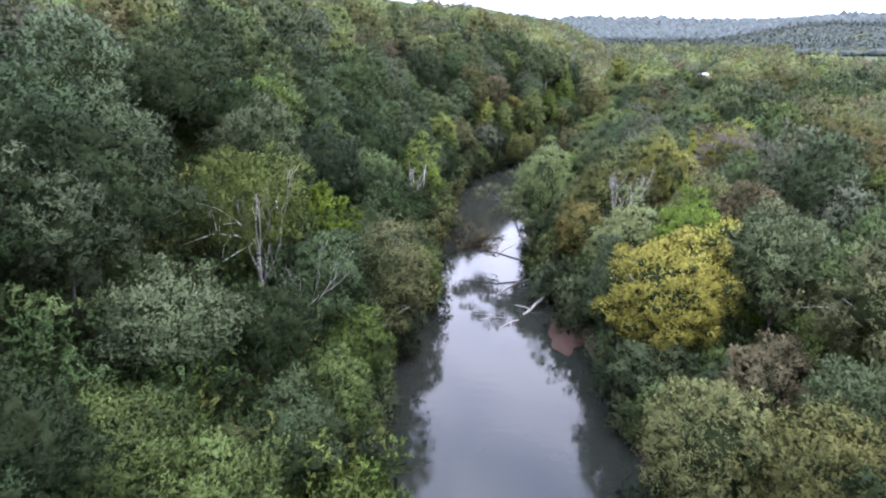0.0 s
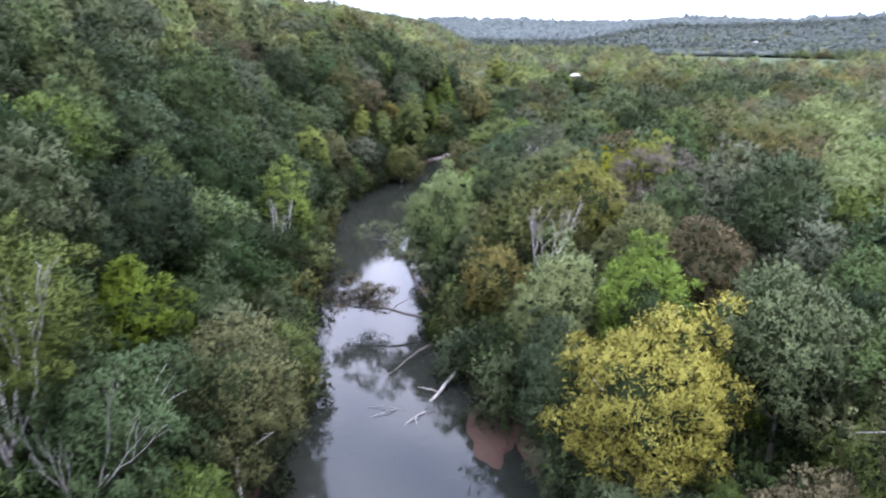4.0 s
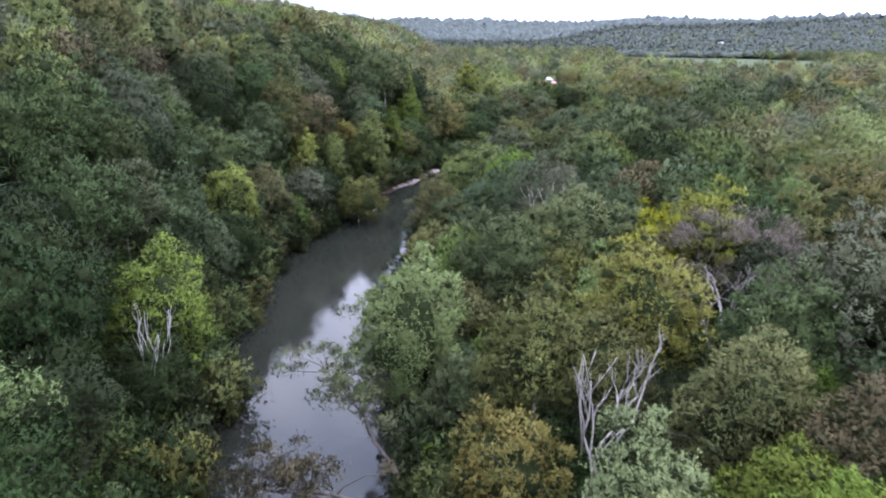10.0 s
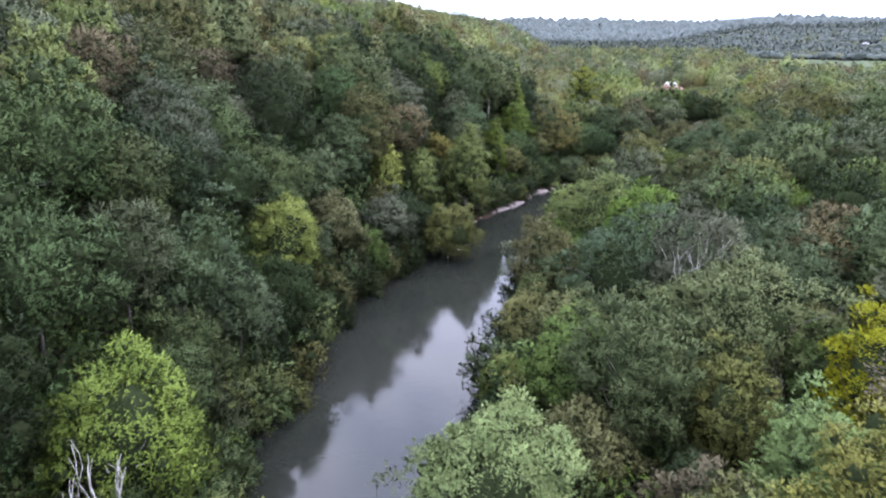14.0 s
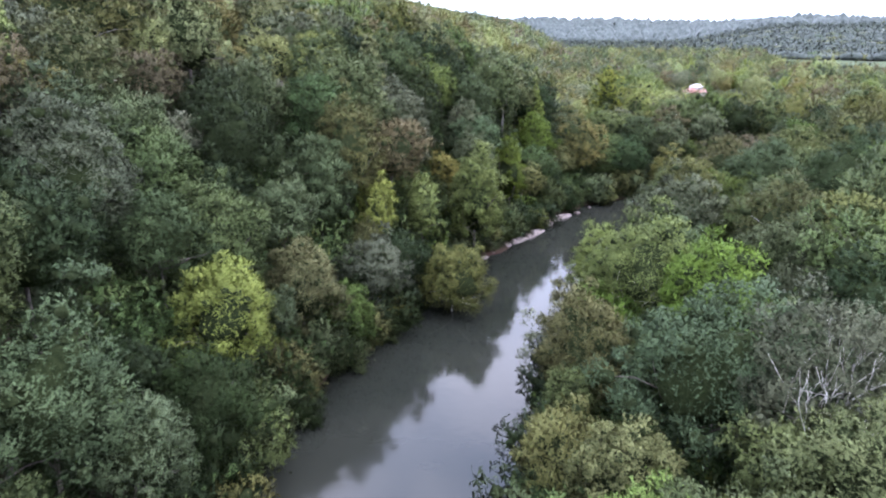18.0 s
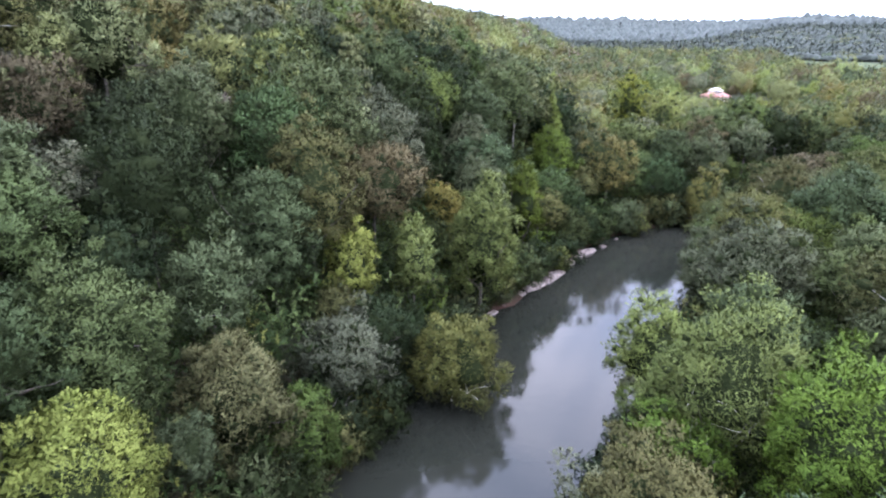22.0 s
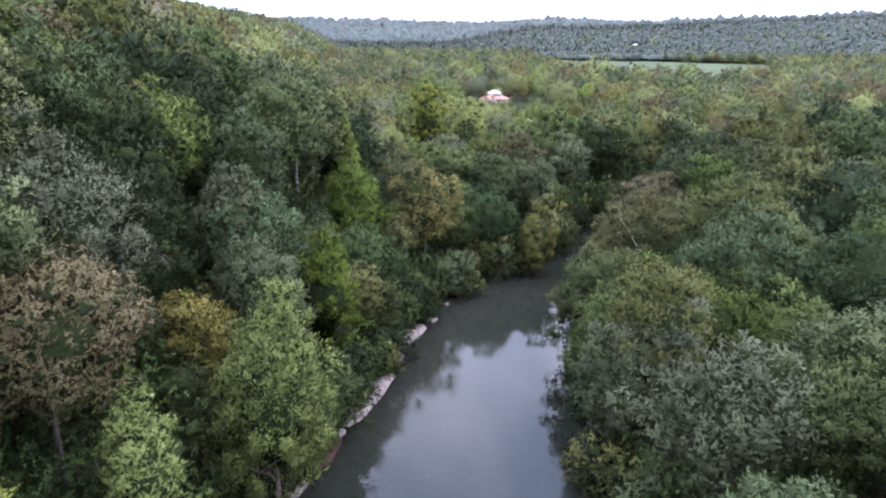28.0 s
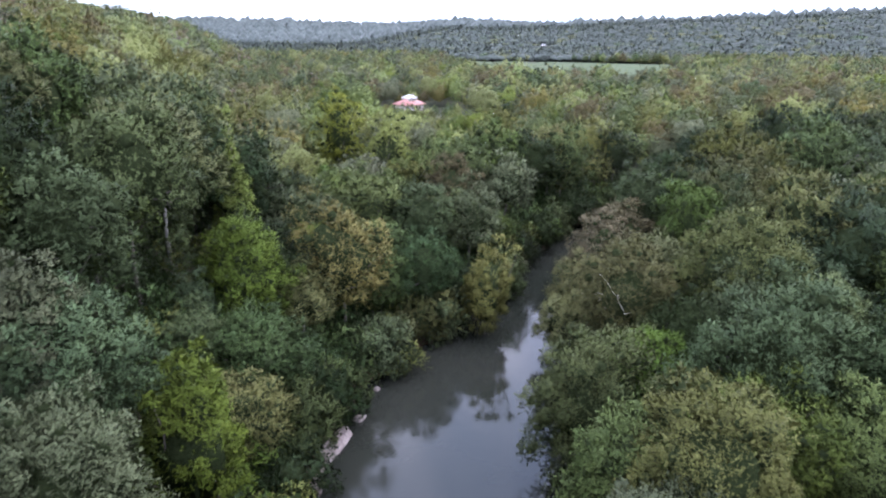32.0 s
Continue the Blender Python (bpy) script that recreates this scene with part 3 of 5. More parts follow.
def bent(r, a, b, thick, thin, bend, n=5):
    """A limb from a to b that sags and wanders."""
    a, b = np.asarray(a, float), np.asarray(b, float)
    length = np.linalg.norm(b - a)
    pts, rad = [], []
    off = r.normal(size=3) * bend * length
    for i in range(n):
        t = i / (n - 1)
        pts.append(a + (b - a) * t + off * math.sin(math.pi * t) + r.normal(size=3) * 0.02 * length * (0 < i < n - 1) + np.array((0, 0, 0.08 * length * math.sin(math.pi * t))))
        rad.append(thick + (thin - thick) * t)
    return tube(pts, rad, 5)


def part(name, arrays, mat, parent, label="", smooth=False, normals=None, inner=0):
    v, q, t = arrays[:3]
    groups = [g for g in (q, t) if len(g)]
    total = sum(len(g) for g in groups)
    # the last inner faces take the dark colour painted as crown shade
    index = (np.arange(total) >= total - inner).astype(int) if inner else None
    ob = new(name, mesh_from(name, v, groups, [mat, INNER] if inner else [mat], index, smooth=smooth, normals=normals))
    ob.parent = parent
    if label:
        ob["label"] = label
    return ob


def make_tree(name, seed, leaf, height, radius, clear, level=0, form="round", bark=None, label="", limbs=3, lean=(0, 0), sparse=1.0, core=0.46, group=""):
    """A tree: trunk, main limbs and a crown of leaf clumps. level 0 is the finest."""
    r = np.random.RandomState(seed)
    bark = bark or BARK
    clumps, cards, size = {-1: (84, 135, 0.31), 0: (60, 80, 0.40), 1: (40, 40, 0.58), 2: (16, 56, 0.46)}[level]
    cards = max(4, int(cards * sparse * (1.0 if core > 0 else 1.5)))
    tree = new(name)
    v, t, c, soft, outer = crown_arrays(seed + 7, radius, clear, height, clumps, cards, size * (0.8 + radius / 25), form, core, level < 1, one=True, up=0.0, body=0.54 if core > 0 else 0.0)
    tip = np.array((lean[0], lean[1], 0.0))
    shear = np.clip(v[:, 2:3] / height, 0, 1.2) * tip
    v = v + shear
    c = c.copy()
    c[:, :3] += np.clip(c[:, 2:3] / height, 0, 1.2) * tip
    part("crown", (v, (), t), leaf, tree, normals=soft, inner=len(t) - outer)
    fork = np.array((0, 0, clear + (height - clear) * 0.28)) + tip * (clear / height)
    thick = 0.035 * height ** 0.9 * 0.5
    pts = [(0, 0, -1.2), (0, 0, 0.0), fork * 0.5 + r.normal(size=3) * (0.15, 0.15, 0), fork]
    if form == "cone":
        pts.append((tip[0], tip[1], height * 0.93))
    trunk = [tube(pts, np.linspace(thick * 1.25, thick * 0.55, len(pts)), 7)]
    far = c[np.argsort(-np.linalg.norm(c[:, :2] - tip[:2] * 0.6, axis=1) + 0.0 * c[:, 2])]
    picks = [far[i * max(1, len(far) // (limbs * 2 + 1))] for i in range(limbs)]
    for k, p in enumerate(picks):
        start = fork * r.uniform(0.72, 1.0)
        arr = [bent(r, start, p[:3], thick * 0.5, thick * 0.12, 0.06)]
        for _ in range(2 if level < 1 else 0):
            o = c[r.randint(len(c))]
            mid = start + (p[:3] - start) * r.uniform(0.4, 0.7)
            end = mid + (o[:3] - mid) * min(1.0, radius * 0.8 / max(1e-3, np.linalg.norm(o[:3] - mid)))
            arr.append(bent(r, mid, end, thick * 0.24, thick * 0.07, 0.05, 4))
        if level < 1:
            part("limb", join(arr), bark, tree)
        else:
            trunk += arr
    part("trunk", join(trunk), bark, tree)
    if label:
        tagged(tree, label, "tree", group)
    return tree


def make_bare(name, seed, height, radius, bark, label, level=6, lean=(0, 0), twigs=None, trunk=0.3, spread=0.8, group="", stem=0.36, stagger=0.12, limb=0.26):
    """A leafless tree: a forking trunk with finer and finer branches."""
    r = np.random.RandomState(seed)
    tree = new(name)
    limbs = []

    def grow(start, way, length, thick, depth, bag):
        end = start + way * length
        bag.append(bent(r, start, end, thick, thick * 0.6, 0.05, 4))
        ends.append(end)
        if depth == 0:
            return
        for _ in range(2 if depth > 1 else 3):
            w = unit(way + r.normal(size=3) * spread * 0.62 + (0, 0, 0.16))
            grow(start + way * length * r.uniform(0.7, 1.0), w, length * r.uniform(0.55, 0.8), thick * 0.56, depth - 1, bag)

    ends = []
    base_way = unit(np.array((lean[0], lean[1], height)))
    bag = []
    grow(np.array((0, 0, -1.0)), base_way, height * stem, trunk, 0, bag)
    part("trunk", join(bag), bark, tree)
    top = ends[0]
    for k in range(4):
        a = k * math.pi / 2 + r.uniform(-0.5, 0.5)
        w = unit(base_way + np.array((math.cos(a), math.sin(a), 0)) * radius / height * 1.5)
        bag = []
        grow(top - base_way * height * stagger * (k + r.uniform(0, 0.6)) / 4, w, height * limb, trunk * 0.55, level - 3, bag)
        part("limb", join(bag), bark, tree)
    if twigs:
        v, t, c, soft, outer = crown_arrays(seed, radius, height * 0.38, height * 1.02, 80, 120, 0.42, "twig", 0.0)
        tagged(part("twig_crown", (v, (), t), twigs, tree, normals=soft), "fine bare mauve twigs", kind="stuff")
    tagged(tree, label, "tree", group)
    return tree


def put(tree, x, y, turn=0.0, size=1.0, z=None):
    tree.matrix_basis = pose(x, y, float(land(x, y)) - 0.1 if z is None else z, 0, 0, turn) @ Matrix.Scale(size, 4)
    return tree


TAKEN = []          # x, y, radius kept free of the common trees


# ---- trees that stand out ----
SYC = "sycamore_tree"
HEROES = [
    # kind, x, y, height of the top, crown radius, share of clear stem, leaf, form, pale bark, crown fullness, words
    (SYC, 22.3, 63, 19.4, 5.6, 0.15, "yellow", "round", 1, 1.3, "large sycamore tree with golden yellow autumn leaves"),
    (SYC, 35.5, 109, 20.0, 5.2, 0.3, "gold", "round", 1, 0.8, "sycamore tree with yellowing leaves and white limbs"),
    ("maple_tree", 53, 127, 21.5, 4.6, 0.2, "gold", "round", 0, 1.0, "bright yellow maple tree in autumn leaf"),
    ("maple_tree", 48, 128, 17.5, 3.2, 0.2, "gold", "round", 0, 1.0, "small yellow maple tree in autumn leaf"),
    ("willow_tree", 16.6, 116.5, 17.6, 5.0, 0.2, "willow", "round", 0, 1.6, "pale grey-green willow tree at the water's edge"),
    ("cherry_tree", 20.5, 98.5, 13.6, 3.6, 0.15, "rust", "round", 0, 0.8, "orange-brown cherry tree with thin tips"),
    ("locust_tree", 30.0, 80, 18.6, 4.6, 0.2, "lime", "round", 0, 1.0, "vivid yellow-green locust tree"),
    ("elm_tree", 23.2, 84.5, 15.8, 4.4, 0.15, "light", "round", 0, 1.0, "light green elm tree at the bank"),
    ("elm_tree", 25.5, 90, 14.2, 3.6, 0.15, "willow", "round", 0, 1.0, "silvery light green elm tree"),
    ("elm_tree", 33.5, 88, 15.0, 4.0, 0.2, "fresh", "round", 0, 0.9, "fresh green elm tree beside the locust"),
    ("walnut_tree", 40.5, 88, 18.6, 5.6, 0.25, "brown", "round", 0, 0.9, "broad brown walnut tree losing its leaves"),
    ("walnut_tree", 37.5, 97, 17.0, 4.6, 0.25, "olive", "round", 0, 0.9, "olive-brown walnut tree with thin branch tips"),
    ("oak_tree", 45, 104, 18.6, 5.2, 0.2, "fresh", "round", 0, 1.0, "broad fresh green oak tree"),
    ("walnut_tree", 76, 128, 21.5, 7.5, 0.25, "rust", "round", 0, 0.9, "russet-brown walnut tree with a wide crown"),
    ("walnut_tree", 70, 118, 19.0, 5.5, 0.25, "brown", "round", 0, 0.9, "brown walnut tree with a wide crown"),
    ("oak_tree", 40, 73, 17.6, 5.5, 0.2, "green", "round", 0, 1.0, "tall green oak tree behind the yellow sycamore"),
    ("walnut_tree", 28.5, 54, 11.5, 4.2, 0.15, "brown", "round", 0, 0.8, "low brown walnut tree"),
    ("hickory_tree", 19.5, 44, 13.4, 4.8, 0.1, "olive", "round", 0, 0.8, "olive hickory tree at the bank"),
    ("hickory_tree", 25.5, 38, 14.0, 5.2, 0.15, "olive", "round", 0, 0.8, "olive hickory tree with bare twigs"),
    ("elm_tree", 20.5, 60, 9.5, 3.6, 0.05, "green", "round", 0, 1.0, "dark green elm at the water's edge"),
    ("elm_tree", 30.6, 131, 17.6, 5.0, 0.15, "green", "round", 0, 1.0, "round mid-green elm tree"),
    ("elm_tree", 41, 138, 18.6, 6.2, 0.2, "light", "round", 0, 1.0, "broad light green elm tree"),
    (SYC, 42.6, 147.5, 20.6, 5.0, 0.3, "grey", "round", 1, 0.6, "thin grey-green sycamore with bare white limbs"),
    ("elm_tree", 26.5, 152, 10.6, 3.6, 0.05, "olive", "round", 0, 1.0, "dark olive elm leaning over the water"),
    ("maple_tree", 31, 164.5, 14.6, 4.2, 0.1, "olive", "round", 0, 1.0, "olive-yellow maple at the water's edge"),
    ("elm_tree", 41, 178, 16.6, 6.2, 0.15, "bright", "round", 1, 1.1, "light green elm tree with bare grey limbs below"),
    ("maple_tree", 44, 168, 18.0, 5.6, 0.15, "bright", "round", 0, 1.0, "bright green maple tree"),
    ("ash_tree", 38.5, 154, 18.5, 6.6, 0.15, "blue", "round", 0, 1.1, "large grey-green ash dome"),
    ("ash_tree", 51.5, 149, 18.0, 6.0, 0.2, "blue", "round", 0, 1.0, "large grey-green ash dome"),
    ("willow_tree", 40.5, 191.5, 13.2, 3.4, 0.1, "willow", "round", 0, 0.9, "pale willow bush at the water's edge"),
    ("elm_tree", 50, 190, 14.5, 5.0, 0.1, "green", "round", 0, 1.0, "green elm at the water's edge"),
    (SYC, 56.5, 213, 13.6, 4.4, 0.15, "grey", "round", 0, 0.8, "pale grey-green sycamore at the bank"),
    ("elm_tree", 65.5, 230, 14.8, 5.4, 0.05, "fresh", "round", 0, 1.1, "green elm dome at the river bend"),
    ("elm_tree", 60.5, 220.5, 12.6, 4.6, 0.05, "fresh", "round", 0, 1.1, "green elm at the water's edge"),
    ("elm_tree", 68.6, 217.5, 14.0, 5.2, 0.1, "fresh", "round", 0, 1.1, "fresh green elm with a domed crown"),
    ("elm_tree", 75.4, 212.5, 13.6, 4.6, 0.1, "fresh", "round", 0, 1.1, "fresh green elm with a domed crown"),
    ("ash_tree", 77, 221, 19.6, 7.0, 0.15, "blue", "round", 0, 1.1, "broad grey-green ash dome"),
    ("ash_tree", 86, 214, 19.6, 7.0, 0.15, "blue", "round", 0, 1.1, "broad grey-green ash dome"),
    ("locust_tree", 91, 237, 19.4, 6.0, 0.15, "lime", "round", 0, 1.0, "yellow-green locust tree with a broad crown"),
    ("hickory_tree", 85, 252.5, 11.5, 4.4, 0.1, "olive", "round", 1, 0.9, "olive hickory leaning over the river bend"),
    ("hickory_tree", 79.6, 241.0, 17.8, 5.6, 0.1, "olive", "round", 1, 0.95, "olive-green hickory at the river bend"),
    ("hickory_tree", 92.5, 258.5, 13.6, 5.0, 0.1, "brown", "round", 1, 0.9, "olive-brown hickory at the river bend"),
    ("hickory_tree", 99.5, 263.5, 14.4, 5.2, 0.1, "brown", "round", 1, 0.9, "olive-brown hickory at the river bend"),
    ("hickory_tree", 79.5, 250.0, 8.6, 3.4, 0.05, "olive", "round", 0, 0.9, "low olive hickory leaning over the river bend"),
    ("hickory_tree", 92.0, 249.0, 13.6, 5.0, 0.1, "olive", "round", 1, 0.9, "olive hickory at the river bend"),
    ("maple_tree", 29.5, 147, 12.6, 3.6, 0.1, "olive", "round", 0, 1.0, "olive-yellow maple beside the water"),
    ("elm_tree", 27.5, 136.5, 15.4, 4.2, 0.1, "bright", "round", 0, 1.0, "bright green elm beside the water"),
    ("maple_tree", 22.8, 145.5, 6.6, 2.4, 0.05, "fresh", "round", 0, 1.0, "low bright green maple at the waterline"),
    ("maple_tree", 26.5, 128.5, 10.6, 3.8, 0.1, "olive", "round", 0, 1.0, "olive-green maple behind the willow"),
    ("maple_tree", 36.8, 127.5, 14.6, 3.8, 0.1, "olive", "round", 0, 1.0, "olive-green maple among dark elms"),
    ("willow_tree", 37.5, 118.8, 15.2, 3.4, 0.2, "willow", "round", 0, 0.7, "silvery willow with loose twigs"),
    ("walnut_tree", 31.5, 121.0, 9.0, 3.4, 0.1, "brown", "round", 0, 0.8, "low brownish walnut with thin leaves"),
    # left bank and bluff
    (SYC, -17.9, 63.6, 27.2, 5.2, 0.30, "fresh", "round", 1, 0.7, "tall green sycamore with white forked trunk"),
    ("locust_tree", -14.0, 77, 20.8, 3.6, 0.25, "bright", "cone", 0, 1.0, "bright lime-green locust tree"),
    ("hickory_tree", -6.5, 71.5, 17.0, 5.0, 0.2, "olive", "round", 1, 0.9, "olive hickory with some bare pale branches"),
    ("hickory_tree", -12.5, 64, 18.8, 5.2, 0.2, "blue", "round", 1, 0.9, "dark green hickory with bare pale branches"),
    ("maple_tree", -9.0, 62, 12.4, 4.0, 0.1, "fresh", "round", 0, 1.0, "bright green maple at the water's edge"),
    ("maple_tree", -19.5, 44, 21.4, 5.0, 0.3, "green", "round", 0, 0.9, "green-green maple tree above the river"),
    ("maple_tree", -20.5, 35, 16.5, 5.6, 0.1, "fresh", "round", 0, 1.1, "vivid green maple tree"),
    ("maple_tree", -14.5, 35.5, 13.5, 4.4, 0.1, "fresh", "round", 0, 1.1, "vivid green maple tree"),
    ("ash_tree", -11.5, 46, 12.0, 4.2, 0.1, "blue", "round", 0, 1.0, "dark ash tree by the water"),
    (SYC, -5.5, 124.5, 17.2, 5.4, 0.22, "bright", "round", 1, 0.75, "sycamore with leaning white trunks and bright leaves"),
    ("maple_tree", -0.6, 166, 18.4, 4.4, 0.2, "lime", "round", 0, 1.0, "bright yellow-green maple at the foot of the bluff"),
    ("elm_tree", 4.8, 196.5, 24.6, 4.6, 0.1, "green", "column", 0, 1.2, "tall mid-green elm on the bluff"),
    (SYC, 26.6, 213, 21.2, 4.2, 0.12, "bright", "round", 0, 1.1, "tall fresh green sycamore with hanging foliage"),
    ("cherry_tree", 22.5, 222, 17.6, 2.8, 0.25, "rust", "round", 0, 0.9, "rusty orange cherry tree"),
    ("locust_tree", 18.0, 207.5, 16.4, 2.6, 0.25, "lime", "column", 0, 1.0, "yellow-green locust sapling on the bluff"),
    ("locust_tree", 12.0, 199.5, 18.0, 2.5, 0.25, "gold", "column", 0, 0.8, "dull yellow locust sapling on the bluff"),
    (SYC, 22.0, 196.5, 9.4, 4.8, 0.1, "olive", "round", 1, 0.9, "olive-brown sycamore overhanging the river"),
    ("poplar_tree", 9.8, 231, 36.0, 3.8, 0.1, "light", "cone", 0, 1.0, "light green tulip poplar with a pointed crown"),
    ("poplar_tree", -5.3, 224, 37.4, 4.4, 0.15, "light", "column", 0, 1.0, "light yellow-green tulip poplar"),
    ("poplar_tree", 1.6, 223.5, 38.0, 3.8, 0.15, "light", "column", 0, 1.0, "light yellow-green tulip poplar"),
    ("hickory_tree", 14.2, 223.5, 29.0, 5.4, 0.2, "grey", "round", 0, 1.0, "broad grey-green hickory on the bluff"),
    ("hickory_tree", 26.6, 235, 24.6, 4.0, 0.2, "grey", "round", 0, 1.0, "grey-green hickory on the bluff"),
    ("elm_tree", 7.8, 201, 28.0, 4.6, 0.2, "olive", "round", 0, 1.0, "olive-green elm on the bluff"),
    ("walnut_tree", 56.5, 262.2, 18.9, 5.0, 0.12, "rust", "round", 0, 0.9, "golden-brown walnut with a spreading crown"),
    ("poplar_tree", 47.0, 270.8, 26.0, 3.0, 0.1, "lime", "cone", 0, 1.0, "slender light green poplar"),
    ("locust_tree", 34.9, 231.4, 20.4, 2.8, 0.15, "bright", "column", 0, 1.0, "lime-green locust on the bluff"),
    ("walnut_tree", 86.5, 289.6, 18.4, 4.8, 0.15, "brown", "column", 0, 0.9, "brownish walnut by the river bend"),
    ("elm_tree", 43.7, 256.0, 20.9, 4.4, 0.2, "bright", "round", 0, 0.8, "green elm with a pale visible trunk"),
    ("ash_tree", 28.2, 234, 23.6, 4.8, 0.2, "blue", "round", 0, 1.0, "grey-green ash on the bluff"),
    ("walnut_tree", 27.9, 227, 20.4, 4.4, 0.2, "green", "round", 0, 0.9, "olive-brown walnut on the bluff"),
    ("hickory_tree", -14.2, 171.0, 30.2, 5.6, 0.2, "grey", "round", 0, 1.0, "broad pale grey-green hickory on the bluff"),
    ("elm_tree", -3.3, 174.0, 22.8, 4.8, 0.15, "green", "round", 0, 1.0, "mid-green elm above the yellow-green maple"),
    ("walnut_tree", 4.3, 179.5, 16.6, 4.0, 0.1, "olive", "round", 0, 1.0, "olive-brown walnut with pale tips near the water"),
    ("maple_tree", 8.6, 183.0, 9.0, 3.4, 0.05, "fresh", "round", 0, 1.0, "deep green maple at the foot of the bluff"),
    ("oak_tree", 61.2, 214.6, 17.6, 5.4, 0.1, "olive", "round", 0, 1.0, "broad olive-green oak dome by the bend"),
    ("elm_tree", 74.8, 260.5, 10.8, 3.4, 0.05, "olive", "column", 0, 1.1, "olive elm leaning over the river"),
    ("locust_tree", 79.3, 322, 27.4, 5.0, 0.2, "gold", "round", 0, 1.0, "yellow locust tree in the valley"),
    ("locust_tree", 86.0, 313, 22.5, 4.4, 0.2, "gold", "round", 0, 1.0, "yellow-green locust tree in the valley"),
]
for i, (kind, x, y, top, rad, clear, leaf, form, pale, full, words) in enumerate(HEROES):
    h = top - float(land(x, y)) + 0.1
    fine = -1 if rad > 3.8 and y < 262 and x < 92 else 0
    t = make_tree(kind, 300 + i * 13, LEAF[leaf], h, rad, max(0.4, h * clear), fine, form, PALE_BARK if pale else BARK, words, limbs=4 if pale else 3,
                  sparse=full, core=0.45 if full > 0.7 else 0.0)
    put(t, x, y)
    TAKEN.append((x, y, rad * 0.75 + 1.0))

put(make_bare("dead_tree", 13, 17.5, 2.2, DEAD_BARK, "bleached dead tree leaning with bare white branches", level=6, lean=(5.0, 0.5), trunk=0.20, spread=0.46, stem=0.56, stagger=0.45), 23.0, 95.0)
put(make_bare("dead_sapling", 14, 14.5, 1.0, DEAD_BARK, "thin bleached dead stem beside the leaning tree", level=4, trunk=0.12, spread=0.5, stem=0.8), 24.2, 95.6)
put(make_bare("bare_tree", 15, 18.5, 8.5, DEAD_BARK, "leafless tree with a dense mauve-grey round crown", level=7, twigs=LEAF["mauve"], trunk=0.35), 48, 115)
put(make_bare("sycamore_tree", 21, 13.5, 1.7, PALE_BARK, "thin sycamore with leaning forked white trunks", level=5, lean=(3.2, -0.6), trunk=0.13, spread=0.2, stem=0.34, stagger=0.16, limb=0.36), -6.6, 118.2)
put(make_bare("sycamore_tree", 22, 15.5, 3.2, DEAD_BARK, "thin sycamore with tall forked pale trunks", level=5, lean=(0.8, -0.8), trunk=0.20, spread=0.24, stem=0.40, stagger=0.2, limb=0.40), -17.2, 61.5)
put(make_bare("bare_sapling", 25, 13.0, 3.2, GREY_BARK, "bare pale branches of a half-dead hickory", level=6, lean=(1.5, -1.5), trunk=0.13, spread=0.4, stem=0.4, stagger=0.2, limb=0.3), -13.6, 60.2)
put(make_bare("bare_sycamore", 23, 17.0, 3.4, PALE_BARK, "thin sycamore with bare forked grey-white limbs", level=6, trunk=0.18, spread=0.42, stem=0.42, stagger=0.2, limb=0.3), 41.6, 145.0)
put(make_bare("bare_sapling", 24, 11.5, 2.6, GREY_BARK, "leaf-bare grey stems under a light green crown", level=5, trunk=0.15, spread=0.34, stem=0.3, stagger=0.12, limb=0.34), 38.2, 174.0)
put(make_bare("bare_tree", 16, 11.0, 3.4, DEAD_BARK, "leafless tree with a pinkish twig crown on the bluff", level=6, twigs=LEAF["mauve"], trunk=0.26), -4.2, 206.7)
TAKEN += [(-4.2, 206.7, 2.5), (26.0, 93.0, 4.0), (28.5, 95.5, 4.5), (48, 115, 6.5)]

# ---- common trees ----
SPECIES = {
    # name: leaf, form, height, radius, clear, bark, words
    "oak_tree": ("dark", "round", 14.5, 5.0, 4.6, BARK, "dark green oak tree with a broad lumpy crown"),
    "elm_tree": ("green", "round", 15, 4.7, 5.0, BARK, "mid-green elm tree with a rounded crown"),
    "ash_tree": ("blue", "round", 14.5, 4.7, 4.6, BARK, "blue-green ash tree with a dense crown"),
    "maple_tree": ("fresh", "round", 13.5, 4.4, 3.8, BARK, "fresh green maple tree in full leaf"),
    "sycamore_tree": ("olive", "round", 15.5, 5.1, 5.0, GREY_BARK, "olive-green sycamore tree with pale grey limbs"),
    "hickory_tree": ("grey", "round", 14.5, 4.6, 4.6, BARK, "grey-green hickory tree with thinning leaves"),
    "poplar_tree": ("light", "cone", 17, 3.9, 4.0, BARK, "light green tulip poplar with a pointed crown"),
    "walnut_tree": ("brown", "round", 13.5, 4.6, 4.2, BARK, "brownish walnut tree turning in autumn"),
    "cherry_tree": ("rust", "round", 13, 4.0, 4.2, BARK, "rust-coloured cherry tree in autumn leaf"),
    "locust_tree": ("lime", "round", 14, 4.2, 4.2, BARK, "yellow-green locust tree with feathery leaves"),
}
WEIGHT_HILL = {"elm_tree": 18, "ash_tree": 5, "maple_tree": 8, "sycamore_tree": 14, "hickory_tree": 22, "poplar_tree": 22, "walnut_tree": 5, "cherry_tree": 4, "locust_tree": 4}
# shaded lower bluff: mostly dark oaks, so shade is partly leaf colour
WEIGHT_SHADE = {"oak_tree": 50, "elm_tree": 26, "ash_tree": 10, "maple_tree": 8, "hickory_tree": 6}
WEIGHT_FOOT = {"oak_tree": 22, "elm_tree": 30, "ash_tree": 16, "maple_tree": 14, "sycamore_tree": 10, "hickory_tree": 6, "walnut_tree": 5, "poplar_tree": 4}
